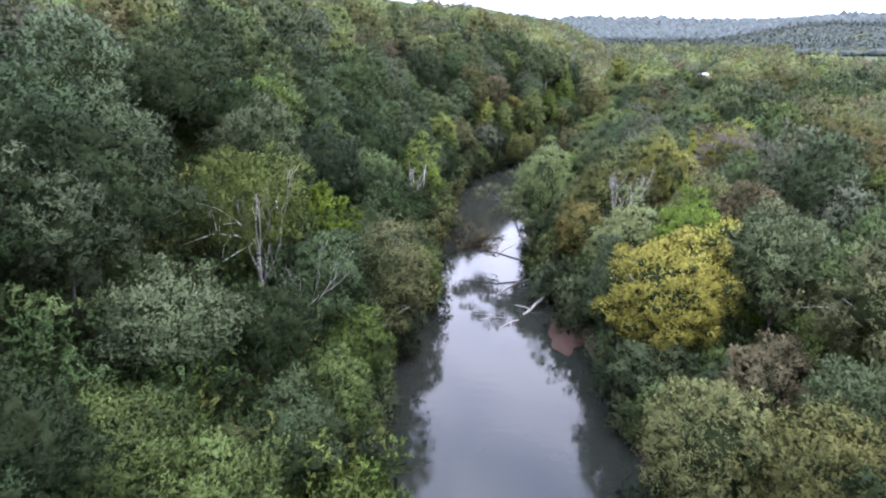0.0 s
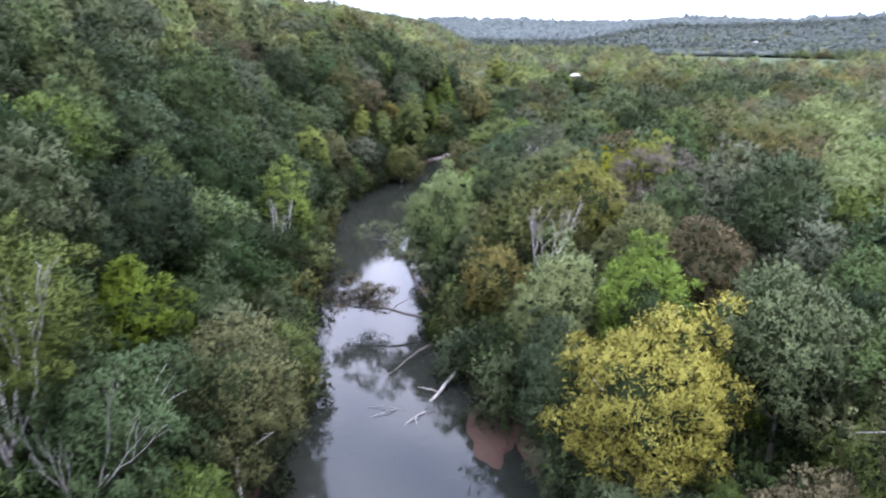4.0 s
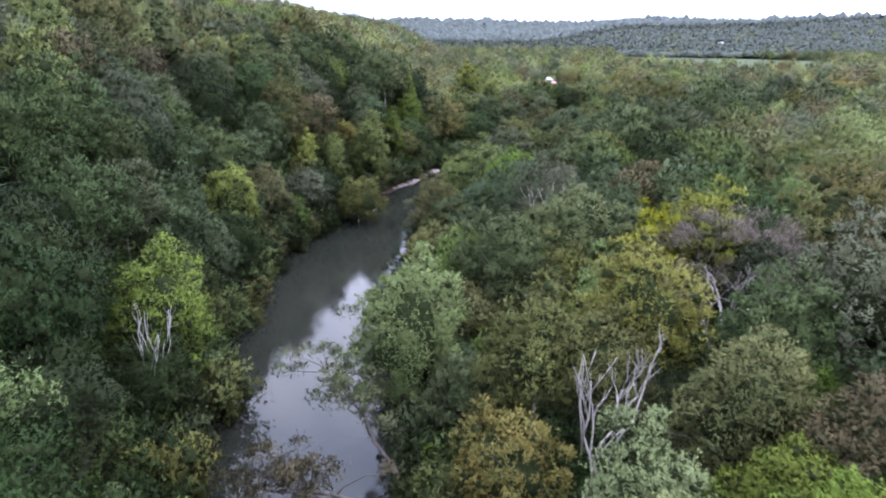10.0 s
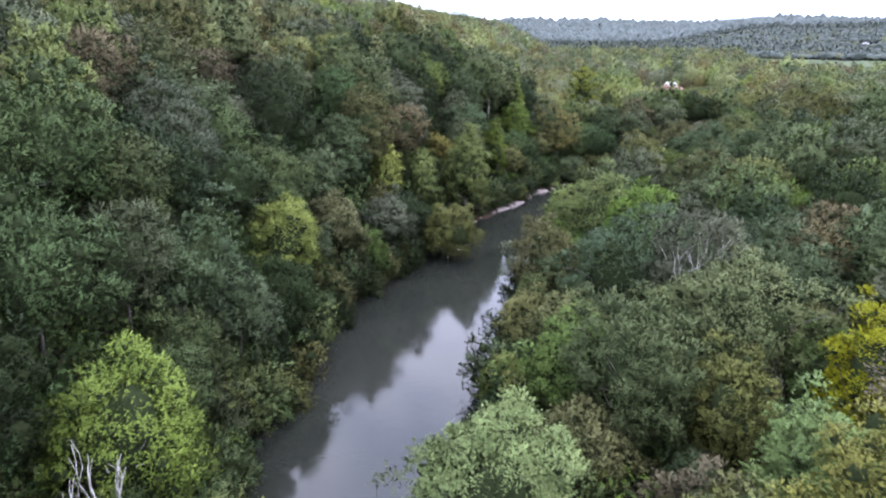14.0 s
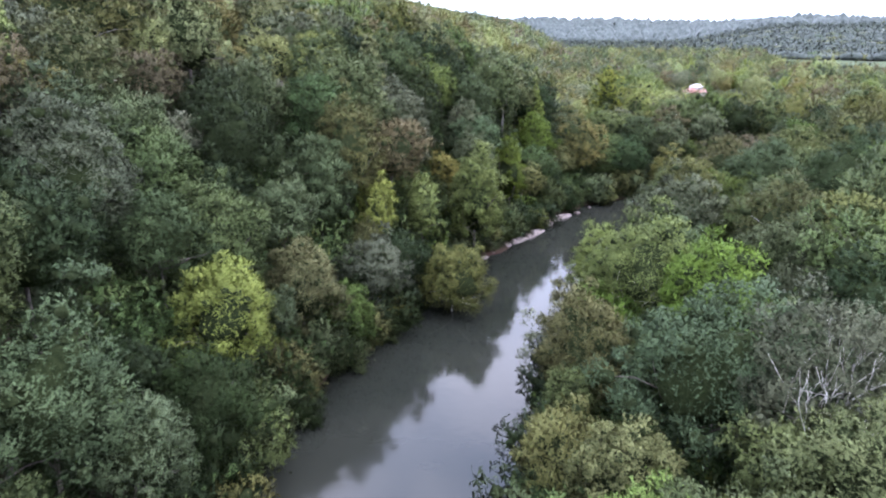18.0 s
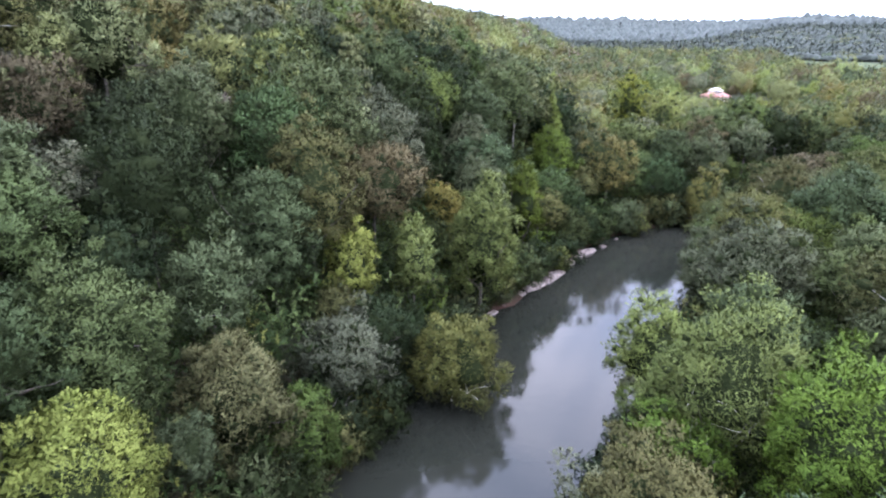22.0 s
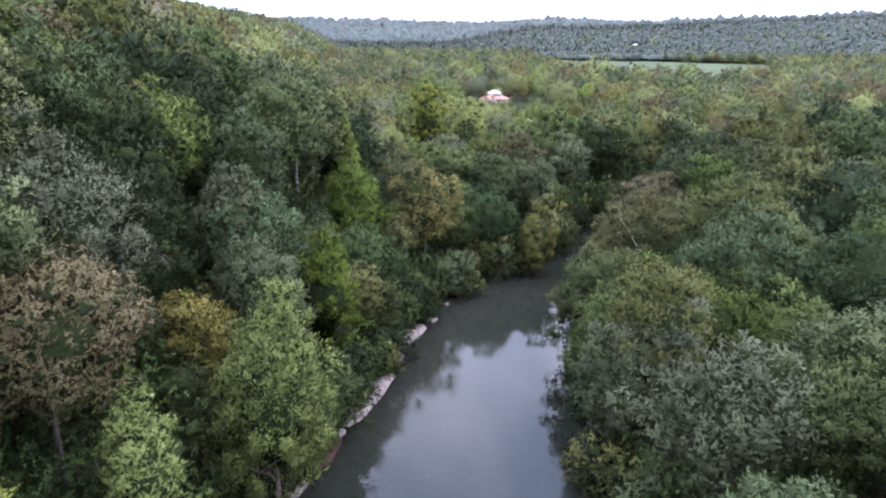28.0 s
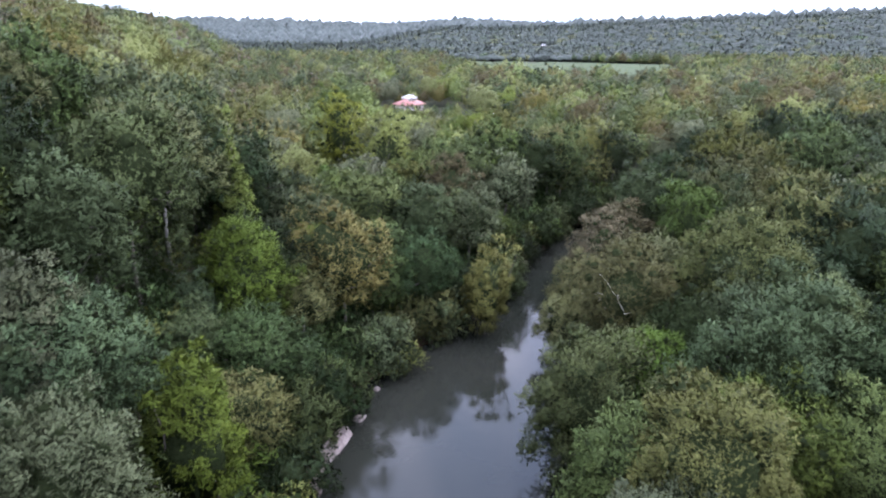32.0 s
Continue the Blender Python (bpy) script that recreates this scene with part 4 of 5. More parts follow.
WEIGHT_FLAT = {"oak_tree": 14, "elm_tree": 26, "ash_tree": 16, "maple_tree": 12, "sycamore_tree": 14, "hickory_tree": 8, "poplar_tree": 0, "walnut_tree": 5, "cherry_tree": 0.1, "locust_tree": 2}
WEIGHT_BEND = {"oak_tree": 6, "elm_tree": 26, "ash_tree": 10, "maple_tree": 34, "sycamore_tree": 12, "hickory_tree": 7, "locust_tree": 4, "walnut_tree": 2}
TEMPLATES = {}


def common(name, level, variant, m, size, tall):
    key = (name, level, variant)
    leaf, form, h, rad, clear, bark, words = SPECIES[name]
    if key not in TEMPLATES:
        t = TEMPLATES[key] = make_tree(name, 100 + 17 * variant + sum(map(ord, name)) + 1000 * level, LEAF[leaf], h, rad, clear, level, form if variant else "round", bark, words,
                                       limbs=2 if level else 3, group="woodland trees")
        t.matrix_basis = m
    else:
        t = copy_thing(TEMPLATES[key], m)
    t.scale = (size, size, size * tall)
    return t


def pick(r, weights):
    k = list(weights)
    w = np.array([weights[n] for n in k], float)
    return k[r.choice(len(k), p=w / w.sum())]


def scatter(x0, x1, y0, y1, gap, seed):
    """Jittered places on a triangular grid."""
    r = np.random.RandomState(seed)
    out = []
    row = 0
    for y in np.arange(y0, y1, gap * 0.87):
        row += 1
        for x in np.arange(x0 + (row % 2) * gap / 2, x1, gap):
            out.append((x, y))
    p = np.array(out)
    return p + r.uniform(-0.34, 0.34, p.shape) * gap


def lean_to_water(x, y, degrees):
    """A turn that tips the top of a tree towards the river."""
    e = 1.0
    a = shore(np.array([x + e, x - e, x, x]), np.array([y, y, y + e, y - e]))[0]
    g = Vector((a[1] - a[0], a[3] - a[2], 0))
    if g.length < 1e-6:
        return Matrix()
    g.normalize()
    return Matrix.Rotation(radians(degrees), 4, Vector((-g.y, g.x, 0)))


def in_view(x, y):
    """The stretch of land that the river walk overlooks."""
    return (x > -0.68 * y - 18) & (x < np.maximum(np.maximum(0.70 * y + 15, 1.06 * y - 17), 30 + 1.85 * (y - 175)))


r = np.random.RandomState(5)
near = scatter(-100, 210, 18, 340, 7.7, 6)
out, side = shore(near[:, 0], near[:, 1])
keep = (out > 0.6) & (out < 50) & (near[:, 1] < 310) & in_view(near[:, 0], near[:, 1])
for tx, ty, tr in TAKEN:
    keep &= np.hypot(near[:, 0] - tx, near[:, 1] - ty) > tr
near, out = near[keep], out[keep]
deep = hill_depth(near[:, 0], near[:, 1])
heights = land(near[:, 0], near[:, 1])
for (x, y), o, s, z in zip(near, out, deep, heights):
    name = pick(r, (WEIGHT_SHADE if y < 166 + 0.5 * x and s < 38 else WEIGHT_FOOT if s < 28 and y > 165 else WEIGHT_HILL) if s > 0 else WEIGHT_BEND if y > 165 and x < 110 else WEIGHT_FLAT)
    size = (r.uniform(0.80, 1.28) if s > 0 else r.uniform(0.76, 1.28)) * (0.78 if o < 4 else 1.0) * (0.85 if s > 0 and y < 110 else 1.0)
    if math.hypot(x + 30, y - 74) < 6:
        continue
    # trees beside and before a taller marked one stay below it
    for row in HEROES:
        if row[2] > y - 2 and abs(row[1] - x) < 7 and row[2] - y < 11:
            size = min(size, max(0.8 if s > 10 else 0.45, (row[3] - 5 - z) / SPECIES[name][2]))
    tip = lean_to_water(x, y, r.uniform(2, 8)) if o < 7 else Matrix()
    m = Matrix.Translation((x, y, z - 0.1)) @ tip @ Matrix.Rotation(r.uniform(0, 6.3), 4, "Z")
    common(name, 0 if (o < 20 and y < 285) or (o < 36 and y < 120) or (s > 0 and o < 42 and 165 < y < 250) else 1, r.randint(3), m, size, r.uniform(0.9, 1.12))

# shrubs that hang over the water's edge
SHRUBS = [make_tree("shrub", 900 + k, LEAF[c], 3.6, 2.3, 0.1, 2, "round", BARK, w, limbs=2, core=0.3, group="bank shrubs") for k, (c, w) in enumerate(
    (("green", "green shrub hanging over the river bank"), ("dark", "dark green shrub hanging over the river bank"), ("olive", "olive shrub on the clay river bank"),
     ("fresh", "bright green shrub on the river bank")))]
edge = scatter(-30, 150, 24, 312, 2.7, 9)
out, side = shore(edge[:, 0], edge[:, 1])
rocky = (side > 0) & (edge[:, 1] > 213) & (edge[:, 1] < 253)
clay = (side < 0) & (edge[:, 1] > 70) & (edge[:, 1] < 82)
edge = edge[(out > np.where(rocky, 0.5, -0.3)) & (out < np.where(rocky, 3.0, 2.0)) & in_view(edge[:, 0], edge[:, 1]) & ~clay]
used = set()
for x, y in edge:
    k = r.choice(4, p=(0.4, 0.3, 0.2, 0.1))
    m = Matrix.Translation((x, y, max(0.0, float(land(x, y))) - 0.3)) @ lean_to_water(x, y, r.uniform(5, 30)) @ Matrix.Rotation(r.uniform(0, 6.3), 4, "Z")
    if k in used:
        s = copy_thing(SHRUBS[k], m)
    else:
        s = SHRUBS[k]
        s.matrix_basis = m
        used.add(k)
    k2 = r.uniform(0.85, 1.55)
    s.scale = (k2, k2, k2 * r.uniform(0.8, 1.3))

# ---- the woods farther off, joined ----
SLOTS = list(LEAF)
# hill, far and ridge mixes lean pale, so leaf colour carries some haze
MIX_HILL = {"green": 12, "blue": 3, "fresh": 6, "olive": 14, "grey": 30, "light": 34, "willow": 8, "brown": 12, "rust": 8, "lime": 6, "mauve": 4}
MIX_FLAT = {"dark": 1, "green": 16, "blue": 5, "fresh": 6, "olive": 26, "grey": 26, "light": 28, "willow": 6, "brown": 12, "rust": 5, "lime": 5, "mauve": 2}
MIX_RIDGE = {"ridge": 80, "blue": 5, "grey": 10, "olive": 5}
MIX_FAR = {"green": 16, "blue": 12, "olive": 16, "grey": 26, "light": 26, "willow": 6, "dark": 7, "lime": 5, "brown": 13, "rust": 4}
# mostly dark leaves: deepens by colour the shade between the crowns
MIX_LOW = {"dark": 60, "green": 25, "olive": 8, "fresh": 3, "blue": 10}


def joined_woods(name, places, size_range, clumps, cards, card, height, radius, seed, label, variants=6, mix=None, core=0.46, clear=0.32, category="woodland", one=True, up=0.0, body=0.60, plain=False):
    """Many crowns as one mesh, each in a leaf colour drawn from its mix."""
    r = np.random.RandomState(seed)
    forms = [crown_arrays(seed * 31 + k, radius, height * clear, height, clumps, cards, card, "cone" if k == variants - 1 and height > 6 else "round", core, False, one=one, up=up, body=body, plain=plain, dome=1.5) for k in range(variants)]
    x, y = places[:, 0], places[:, 1]
    z = land(x, y)
    deep = hill_depth(x, y)
    turn = r.uniform(0, math.pi * 2, len(places))
    size = r.uniform(*size_range, len(places))
    away = np.hypot(x - 180, y - 491)
    open_side = (y < 491) & (np.abs(x - 180 + (491 - y) * 0.36) < 26)
    size = np.where(open_side, size * np.where(away < 85, 0.4, np.where(away < 150, 0.66, 1.0)), size)
    V, T, M, N = [], [], [], []
    n = 0
    for i in range(len(places)):
        colour = SLOTS.index(pick(r, mix or (MIX_HILL if deep[i] > 0 else MIX_FLAT)))
        v, t, _, soft, _ = forms[r.randint(variants)]
        ca, sa = math.cos(turn[i]) * size[i], math.sin(turn[i]) * size[i]
        V.append(np.stack([v[:, 0] * ca - v[:, 1] * sa + x[i], v[:, 0] * sa + v[:, 1] * ca + y[i], v[:, 2] * size[i] + z[i]], -1))
        cn, sn = math.cos(turn[i]), math.sin(turn[i])
        N.append(np.stack([soft[:, 0] * cn - soft[:, 1] * sn, soft[:, 0] * sn + soft[:, 1] * cn, soft[:, 2]], -1))
        T.append(t + n)
        M.append(np.full(len(t), colour))
        n += len(v)
    ob = new(name, mesh_from(name, np.concatenate(V), [np.concatenate(T)], [LEAF[s] for s in SLOTS], np.concatenate(M), normals=np.concatenate(N)))
    return tagged(ob, label, category, kind="stuff")


def free_of_fields(p):
    ok = np.ones(len(p), bool)
    for poly in FIELDS:
        c = np.mean(poly, axis=0)
        grown = [(c[0] + (a - c[0]) * 0.985, c[1] + (b - c[1]) * 0.985) for a, b in poly]
        ok &= ~inside(p[:, 0], p[:, 1], grown)
    return ok


under = scatter(-75, 190, 20, 320, 4.0, 31)
o, s = shore(under[:, 0], under[:, 1])
under = under[(o > 12) & (o < 55) & in_view(under[:, 0], under[:, 1])]
slope = scatter(-62, -8, 22, 135, 2.9, 33)
slope = np.concatenate([slope, scatter(-12, 52, 188, 268, 3.1, 34)])
slope = slope[(hill_depth(slope[:, 0], slope[:, 1]) > 8) & in_view(slope[:, 0], slope[:, 1])]
belt = scatter(-45, 150, 20, 310, 2.7, 32)
o, s = shore(belt[:, 0], belt[:, 1])
belt = belt[(o > np.where((s > 0) & (belt[:, 1] > 213) & (belt[:, 1] < 253), 1.0, 0.7)) & (o < 13) & in_view(belt[:, 0], belt[:, 1])]
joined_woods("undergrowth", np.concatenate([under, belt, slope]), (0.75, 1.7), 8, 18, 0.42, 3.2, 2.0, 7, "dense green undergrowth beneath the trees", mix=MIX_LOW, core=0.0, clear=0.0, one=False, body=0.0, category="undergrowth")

mid = scatter(-330, 420, 25, 560, 10.4, 21)
o, s = shore(mid[:, 0], mid[:, 1])
hd = hill_depth(mid[:, 0], mid[:, 1])
reach = np.hypot(mid[:, 0] - 20, mid[:, 1] - 130)
ok = in_view(mid[:, 0], mid[:, 1]) & (hd < 165) & (reach < 330) & (o > 2) & free_of_fields(mid) & ((o > 50) | (mid[:, 1] > 310))
for tx, ty, tr in TAKEN:
    ok &= np.hypot(mid[:, 0] - tx, mid[:, 1] - ty) > tr
close = reach < 180
joined_woods("woodland", mid[ok & close], (0.62, 1.25), 46, 16, 0.58, 14, 6.4, 3, "mixed green and autumn-tinted broadleaf woods near the river", up=0.2, body=0.66)
joined_woods("woodland", mid[ok & ~close], (0.6, 1.25), 32, 9, 0.85, 14, 6.8, 13, "mixed green and autumn-tinted broadleaf woods on hill and flood plain", up=0.2, body=0.70)
far = scatter(-420, 900, 100, 1180, 11.6, 22)
o, s = shore(far[:, 0], far[:, 1])
hd = hill_depth(far[:, 0], far[:, 1])
reach = np.hypot(far[:, 0] - 20, far[:, 1] - 130)
ok = in_view(far[:, 0], far[:, 1]) & (hd < 180) & (reach >= 330) & (reach < 1045) & (o > 3) & free_of_fields(far) & (np.hypot(far[:, 0] - 178, far[:, 1] - 487) > 17)
flat = hd < 0
joined_woods("woodland", far[ok & flat], (0.5, 1.35), 14, 5, 1.0, 13.0, 6.6, 4, "distant broadleaf treetops across the valley floor", mix=MIX_FAR, core=0.0, one=False, body=0.7, up=0.12, clear=0.05)
joined_woods("woodland", far[ok & ~flat], (0.8, 1.2), 12, 5, 1.1, 13.5, 6.4, 14, "distant broadleaf woods on the hill", core=0.0, one=False, body=0.7, up=0.25, clear=0.15)
ridge = scatter(150, 1900, 300, 1900, 11.5, 23)
reach = np.hypot(ridge[:, 0] - 20, ridge[:, 1] - 130)
ax = np.degrees(np.arctan2(ridge[:, 0] - 20, ridge[:, 1] - 130))
ok = (reach >= 1045) & (reach < 1750) & (ax > 8) & (ax < 66) & free_of_fields(ridge) & (np.hypot(ridge[:, 0] - 742, ridge[:, 1] - 1126) > 26)
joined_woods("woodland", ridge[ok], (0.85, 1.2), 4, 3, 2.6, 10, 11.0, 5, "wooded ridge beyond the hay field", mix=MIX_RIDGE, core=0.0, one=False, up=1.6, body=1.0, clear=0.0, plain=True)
last = scatter(300, 2700, 1000, 3200, 27.0, 24)
reach = np.hypot(last[:, 0] - 20, last[:, 1] - 130)
ax = np.degrees(np.arctan2(last[:, 0] - 20, last[:, 1] - 130))
ok = (reach >= 1750) & (reach < 3200) & (ax > 7) & (ax < 64)
joined_woods("woodland", last[ok], (0.9, 1.1), 3, 1, 6.0, 14, 20.0, 6, "blue-grey, haze-tinted wooded ridges on the horizon", mix={"horizon": 1}, core=0.95, one=False, body=0.0, clear=0.0)


# ---- on the water and its banks ----
def leaning_tree(name, seed, base, tip, thick, leaf, clumps, spread, cards, label):
    """A thin-leaved tree that has sunk over the water: a long low trunk with rising branches."""
    r = np.random.RandomState(seed)
    tree = new(name)
    tree.location = base
    d = np.array(tip, float) - np.array(base, float)
    pts = [d * t + np.array((0, 0, 0.05 * np.linalg.norm(d) * math.sin(math.pi * t))) + r.normal(size=3) * 0.12 for t in np.linspace(0, 1, 7)]
    part("trunk", tube(pts, np.linspace(thick, thick * 0.25, 7), 7), WET_WOOD, tree, smooth=True)
    cs = []
    for k in range(clumps):
        t = r.uniform(0.35, 1.0)
        at = d * t
        off = np.array((r.normal() * spread * 0.7, r.normal() * spread * 0.7, abs(r.normal()) * spread * 0.8 + 0.4))
        cs.append((*(at + off), spread * r.uniform(0.3, 0.5)))
        if k % 3 == 0:
            part("branch", bent(r, at, at + off, thick * 0.3, thick * 0.08, 0.08, 4), WET_WOOD, tree)
    v, t, c, soft, outer = crown_arrays(seed, spread, 0, spread, clumps, cards, 0.34, core=0.0, given=np.array(cs))
    part("foliage", (v, (), t), leaf, tree, "thin brownish leaves", normals=soft)
    return tagged(tree, label, "tree")


leaning_tree("leaning_tree", 61, (15.2, 104.8, 1.0), (2.8, 108.8, 2.8), 0.26, LEAF["brown"], 34, 2.5, 110, "half-fallen tree stretched low over the river with sparse leaves")
leaning_tree("leaning_tree", 62, (15.0, 107.5, 1.2), (9.0, 114.5, 10.5), 0.20, LEAF["grey"], 28, 2.3, 90, "slender tree leaning over the river with sparse leaves")
leaning_tree("leaning_tree", 63, (34.0, 173.0, 1.0), (29.5, 170.5, 6.0), 0.12, LEAF["grey"], 22, 2.2, 90, "thin grey-leaved sapling leaning over the water")
leaning_tree("leaning_tree", 64, (43.0, 187.5, 1.0), (38.5, 185.0, 4.5), 0.12, LEAF["grey"], 22, 2.2, 90, "thin grey-leaved sapling leaning over the water")


def fallen(name, runs, mat, label, category="log"):
    """A fallen stem in the water: a main run and its broken side limbs."""
    ob = new(name)
    o = np.array(runs[0][0], float)
    ob.location = o
    for i, (a, b, r0, r1) in enumerate(runs):
        r = np.random.RandomState(70 + i)
        part("stem" if i == 0 else "side_limb", bent(r, np.array(a) - o, np.array(b) - o, r0, r1, 0.03, 7), mat, ob, smooth=True)
    return tagged(ob, label, category)


fallen("fallen_log", [((16.4, 93.9, 1.3), (11.0, 87.6, -0.1), 0.24, 0.19), ((12.0, 89.0, 0.2), (10.1, 90.1, 0.35), 0.10, 0.04)], LOG_WOOD, "bleached fallen log sloping from the bank into the river")
fallen("fallen_log", [((13.2, 99.6, 0.7), (7.3, 94.2, -0.05), 0.20, 0.09)], WET_WOOD, "dark wet fallen log lying in the river")
fallen("driftwood", [((8.2, 86.3, 0.0), (4.5, 87.4, 0.12), 0.06, 0.025), ((7.2, 86.4, 0.05), (4.5, 85.5, 0.0), 0.05, 0.02)], GREY_BARK, "pale forked branch standing out of the river", "driftwood")
fallen("driftwood", [((10.1, 85.4, 0.15), (7.4, 83.3, -0.05), 0.07, 0.03), ((9.0, 84.5, 0.1), (8.9, 83.4, 0.0), 0.04, 0.02)], LOG_WOOD, "pale broken branch lying in the river", "driftwood")
fallen("driftwood", [((-8.2, 50.5, 0.9), (-6.3, 52.3, 0.05), 0.12, 0.05), ((-7.8, 51.5, 0.7), (-6.6, 50.2, 0.5), 0.07, 0.03)], LOG_WOOD, "white bare branch fallen on the clay bank", "driftwood")


def boulder(length, width, height, seed, x, y, turn, sink=0.3):
    """A blocky limestone rock with broken corners and bedding steps."""
    r = np.random.RandomState(seed)
    bm = bmesh.new()
    for _ in range(34):
        p = unit(r.normal(size=3))
        p = np.sign(p) * np.abs(p) ** 0.55 * r.uniform(0.82, 1.0)
        z = round(p[2] * 2.5) / 2.5 if r.uniform() < 0.6 else p[2]
        bm.verts.new((p[0] * length / 2 * (1 - 0.18 * max(z, 0)), p[1] * width / 2 * (1 - 0.25 * max(z, 0)), z * height))
    hull = bmesh.ops.convex_hull(bm, input=bm.verts)
    bmesh.ops.delete(bm, geom=[v for v in bm.verts if not v.link_faces], context="VERTS")
    bmesh.ops.subdivide_edges(bm, edges=bm.edges[:], cuts=2, use_grid_fill=True)
    for v in bm.verts:
        v.co += Vector((noise.noise(v.co * 0.9 + Vector((seed, 0, 0))), noise.noise(v.co * 0.9 + Vector((0, seed, 0))), noise.noise(v.co * 0.9 + Vector((0, 0, seed))))) * 0.16
    me = bpy.data.meshes.new("rock")
    bm.to_mesh(me)
    bm.free()
    me.materials.append(ROCK)
    ob = new("rock", me)
    ob.matrix_basis = pose(x, y, -sink * height, 8 * math.sin(seed), 5 * math.cos(seed), turn)
    return tagged(ob, "pale limestone rock at the foot of the bluff", "rock", "limestone rocks along the bank")


boulder(6.4, 2.6, 0.6, 1, 36.9, 229.6, 52, 0.15)
boulder(8.8, 3.2, 0.8, 12, 40.3, 234.0, 52, 0.15)
boulder(2.6, 1.6, 0.7, 2, 34.1, 226.4, 56)
boulder(1.5, 1.1, 0.5, 3, 32.4, 224.0, 20)
boulder(3.0, 2.2, 1.7, 4, 44.5, 240.2, 50)
boulder(7.4, 2.6, 1.0, 5, 48.9, 245.8, 42)
boulder(2.0, 1.3, 0.8, 6, 52.6, 249.0, 30)
boulder(1.4, 1.0, 0.7, 7, 46.0, 242.6, 10)
boulder(5.2, 1.6, 0.55, 8, 28.6, 219.0, 47)
boulder(1.6, 1.0, 0.5, 9, 30.8, 222.0, 70)
boulder(2.2, 1.2, 0.6, 10, 14.6, 196.0, 60)
boulder(1.3, 0.9, 0.5, 11, 25.5, 214.8, 10)
boulder(1.2, 0.8, 0.5, 13, 56.5, 253.6, 40)

# a tongue of red clay that runs out from the right bank
mv, mf = [(15.6, 80.2, 0.34)], []
for ring, h in ((0.35, 0.31), (0.7, 0.20), (1.0, 0.02), (1.25, -0.3)):
    for k in range(28):
        a = k * math.pi * 2 / 28
        w = ring * (1 + 0.16 * math.sin(3 * a + 1) + 0.09 * math.sin(7 * a))
        mv.append((15.6 + 2.3 * w * math.cos(a) + 0.5 * math.sin(a), 80.2 + 4.4 * w * math.sin(a), h + 0.04 * math.sin(5 * a + ring * 9)))
for k in range(28):
    mf.append((0, 1 + k, 1 + (k + 1) % 28, 1 + (k + 1) % 28))
tri_fan = np.array([f[:3] for f in mf])
quad_rings = np.array([(1 + i * 28 + k, 29 + i * 28 + k, 29 + i * 28 + (k + 1) % 28, 1 + i * 28 + (k + 1) % 28) for i in range(3) for k in range(28)])
tagged(new("mud_bank", mesh_from("mud_bank", np.array(mv), [tri_fan, quad_rings], [GROUND], smooth=True)), "low tongue of wet red-brown clay at the water's edge", "river bank", kind="structure")

# dead saplings and bare stubs among the trees
for k, (x, y, z, h, rad) in enumerate(((-24.5, 70.0, None, 12, 3), (44.0, 133.5, None, 12, 3), (27.0, 60.5, None, 9, 2), (10.8, 188.5, None, 9, 2), (68.5, 224.0, None, 9, 2.2), (-22.0, 96.0, None, 13, 3))):
    put(make_bare("dead_sapling", 500 + k, h, rad, DEAD_BARK, "small dead sapling with bare pale twigs", level=5, trunk=0.12), x, y, 60 * k)


# ---- buildings ----
WALL = rough_material("painted_siding", [(0.46, 0.40, 0.34), (0.56, 0.50, 0.44)], 1.2, bump=0.2)
RED_ROOF = rough_material("salmon_metal_roof", [(0.30, 0.12, 0.10), (0.38, 0.17, 0.14)], 0.6, roughness=0.5, bump=0.1)
WHITE_ROOF = rough_material("white_metal_roof", [(0.52, 0.51, 0.51), (0.62, 0.61, 0.60)], 0.5, roughness=0.45, bump=0.1)
GLASS = rough_material("dark_window_glass", [(0.03, 0.035, 0.04), (0.05, 0.055, 0.06)], 0.5, roughness=0.1, bump=0.0)
TRIM = rough_material("white_trim", [(0.70, 0.69, 0.67), (0.78, 0.77, 0.75)], 1.0, bump=0.05)


def block(x0, x1, y0, y1, z0, z1):
    v = np.array([(x, y, z) for z in (z0, z1) for x, y in ((x0, y0), (x1, y0), (x1, y1), (x0, y1))], float)
    q = np.array([(3, 2, 1, 0), (4, 5, 6, 7), (0, 1, 5, 4), (1, 2, 6, 5), (2, 3, 7, 6), (3, 0, 4, 7)])
    return v, q, np.zeros((0, 3), int)


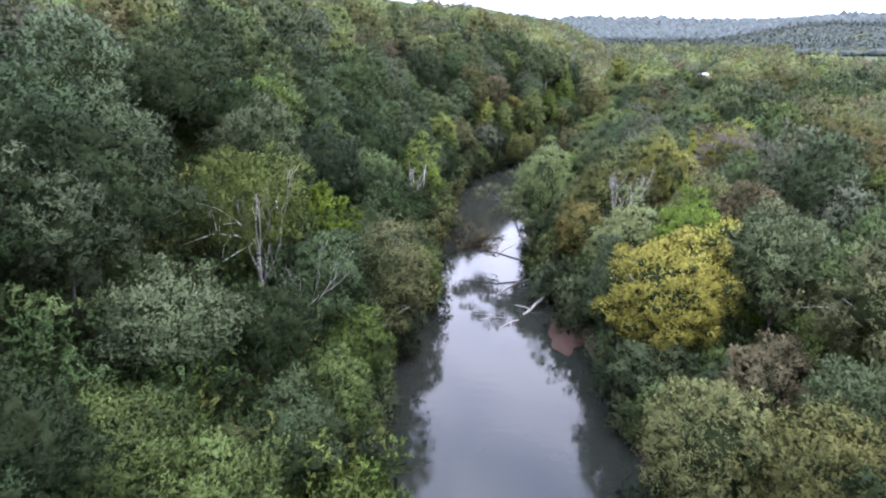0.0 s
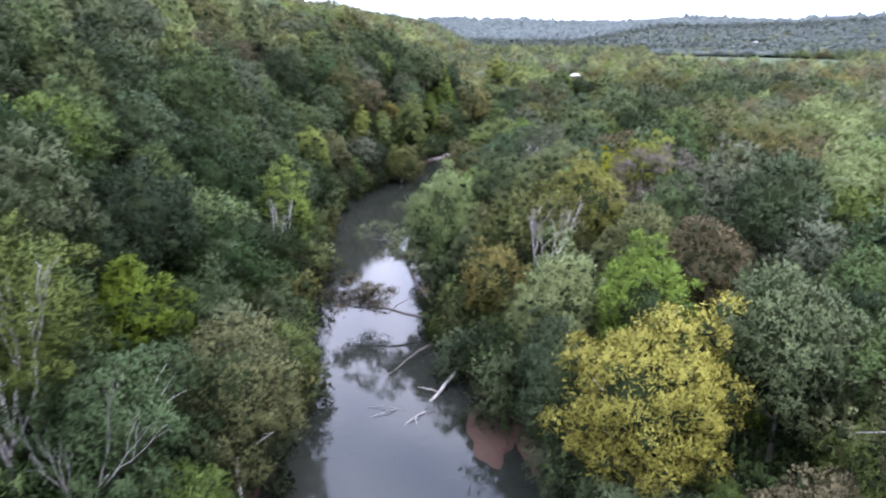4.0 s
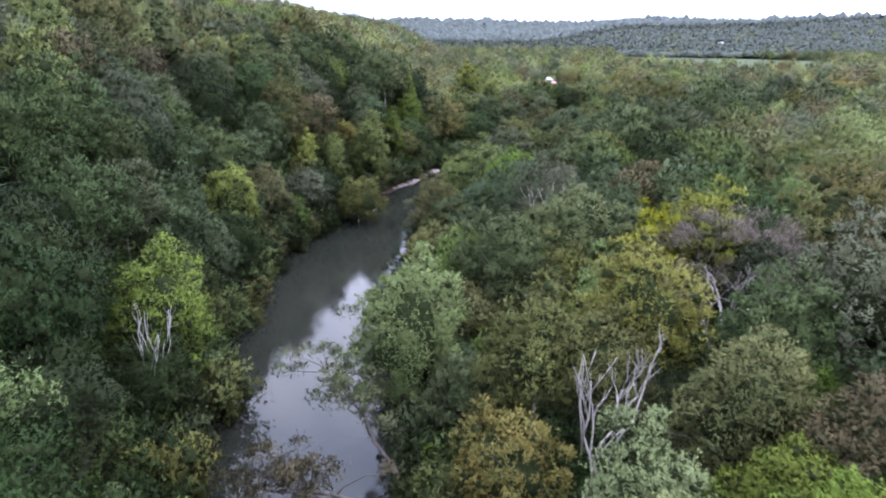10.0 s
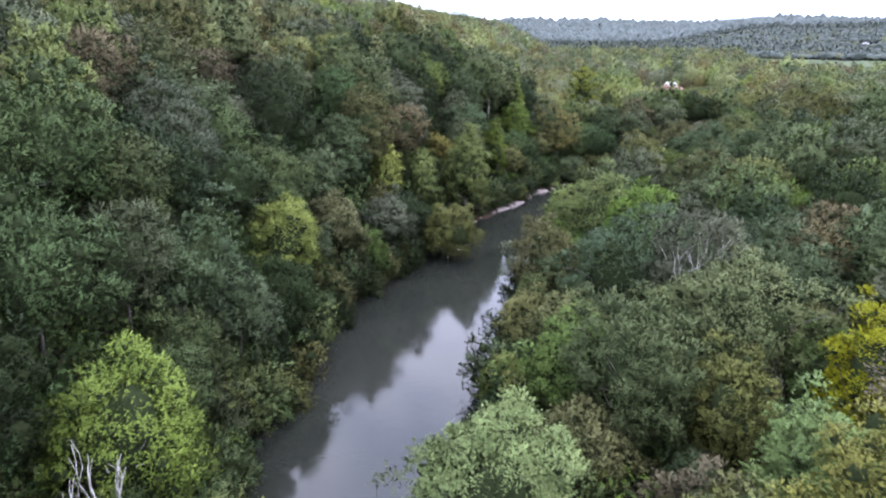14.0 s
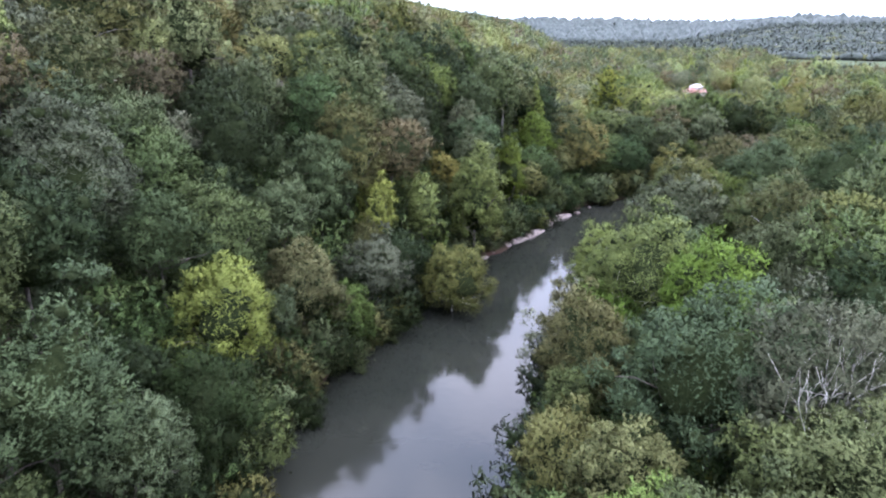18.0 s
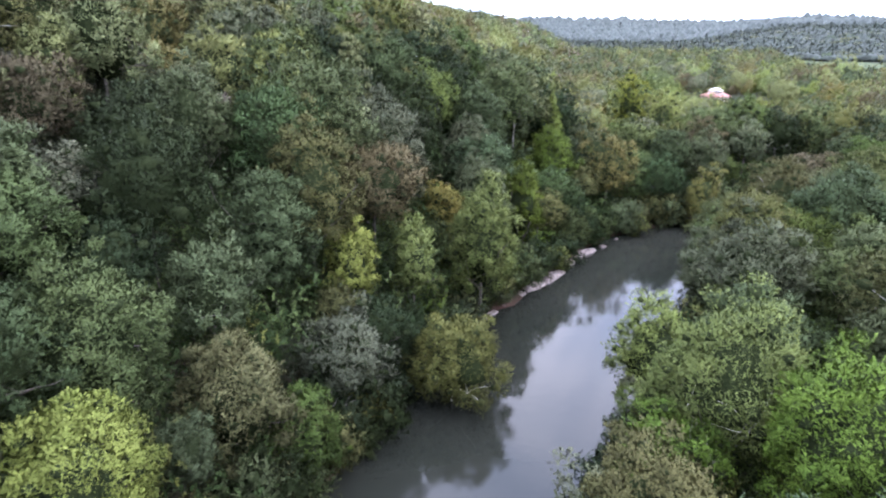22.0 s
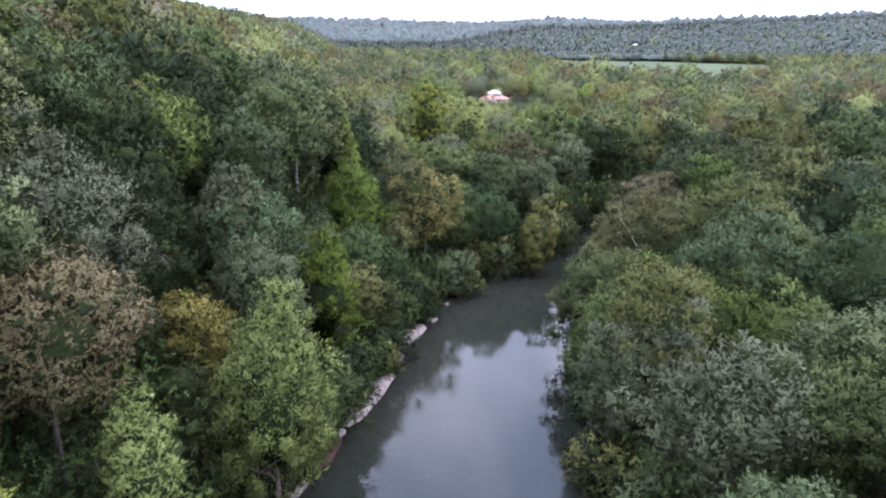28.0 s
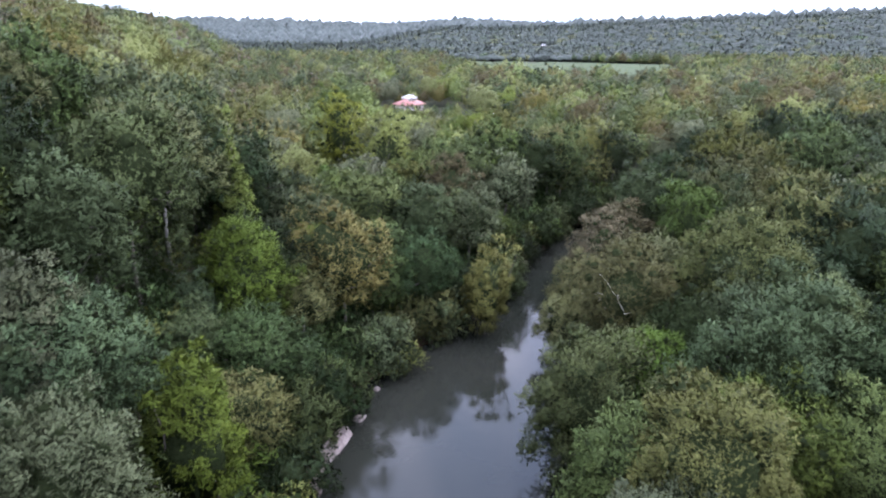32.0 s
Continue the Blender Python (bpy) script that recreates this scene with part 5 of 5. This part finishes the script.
def hip(x0, x1, y0, y1, z0, z1, ridge):
    """A hipped roof with an eaves board."""
    cx, cy = (x0 + x1) / 2, (y0 + y1) / 2
    v = [(x0, y0, z0), (x1, y0, z0), (x1, y1, z0), (x0, y1, z0), (x0, y0, z0 + 0.2), (x1, y0, z0 + 0.2), (x1, y1, z0 + 0.2), (x0, y1, z0 + 0.2), (cx - ridge / 2, cy, z1), (cx + ridge / 2, cy, z1)]
    q = [(3, 2, 1, 0), (0, 1, 5, 4), (1, 2, 6, 5), (2, 3, 7, 6), (3, 0, 4, 7), (4, 5, 9, 8), (6, 7, 8, 9)]
    return np.array(v, float), np.array(q), np.array([(5, 6, 9), (7, 4, 8)])


def house(x, y, turn, size, label, upper=True):
    h = new("house")
    h.matrix_basis = pose(x, y, float(land(x, y)) - 0.2, 0, 0, turn) @ Matrix.Scale(size, 4)
    wall = part("wall", block(-6, 6, -4, 4, -1, 3.2), WALL, h)
    part("roof", hip(-7, 7, -5.2, 5.2, 3.2, 6.2, 5), RED_ROOF if upper else WHITE_ROOF, h, "salmon-red metal roof" if upper else "white metal roof")
    if upper:
        part("wall", block(-2.6, 2.6, -2.6, 2.6, 4.2, 6.4), WALL, h)
        part("roof", hip(-2.9, 2.9, -2.9, 2.9, 6.4, 7.9, 0.6), WHITE_ROOF, h, "white metal upper roof")
        for wx in (-1.6, 0, 1.6):
            win = part("window", block(wx - 0.55, wx + 0.55, -2.68, -2.60, 5.2, 6.2), TRIM, h)
            part("pane", block(wx - 0.45, wx + 0.45, -2.70, -2.68, 5.3, 6.1), GLASS, win)
    for wx in (-4.4, -1.8, 3.6):
        win = part("window", block(wx - 0.6, wx + 0.6, -4.08, -4.0, 1.1, 2.5), TRIM, h)
        part("pane", block(wx - 0.5, wx + 0.5, -4.10, -4.08, 1.2, 2.4), GLASS, win)
    part("door", block(0.7, 1.7, -4.08, -4.0, 0.2, 2.3), TRIM, h, "white front door")
    part("chimney", block(3.6, 4.3, 1.0, 1.7, 3.4, 8.0), ROCK, h)
    return tagged(h, label, "house")


house(180, 491, 18, 0.95, "house with salmon lower roof and white upper roof among trees")
house(751, 1138, 30, 0.75, "white farmhouse on the wooded ridge far off", False)
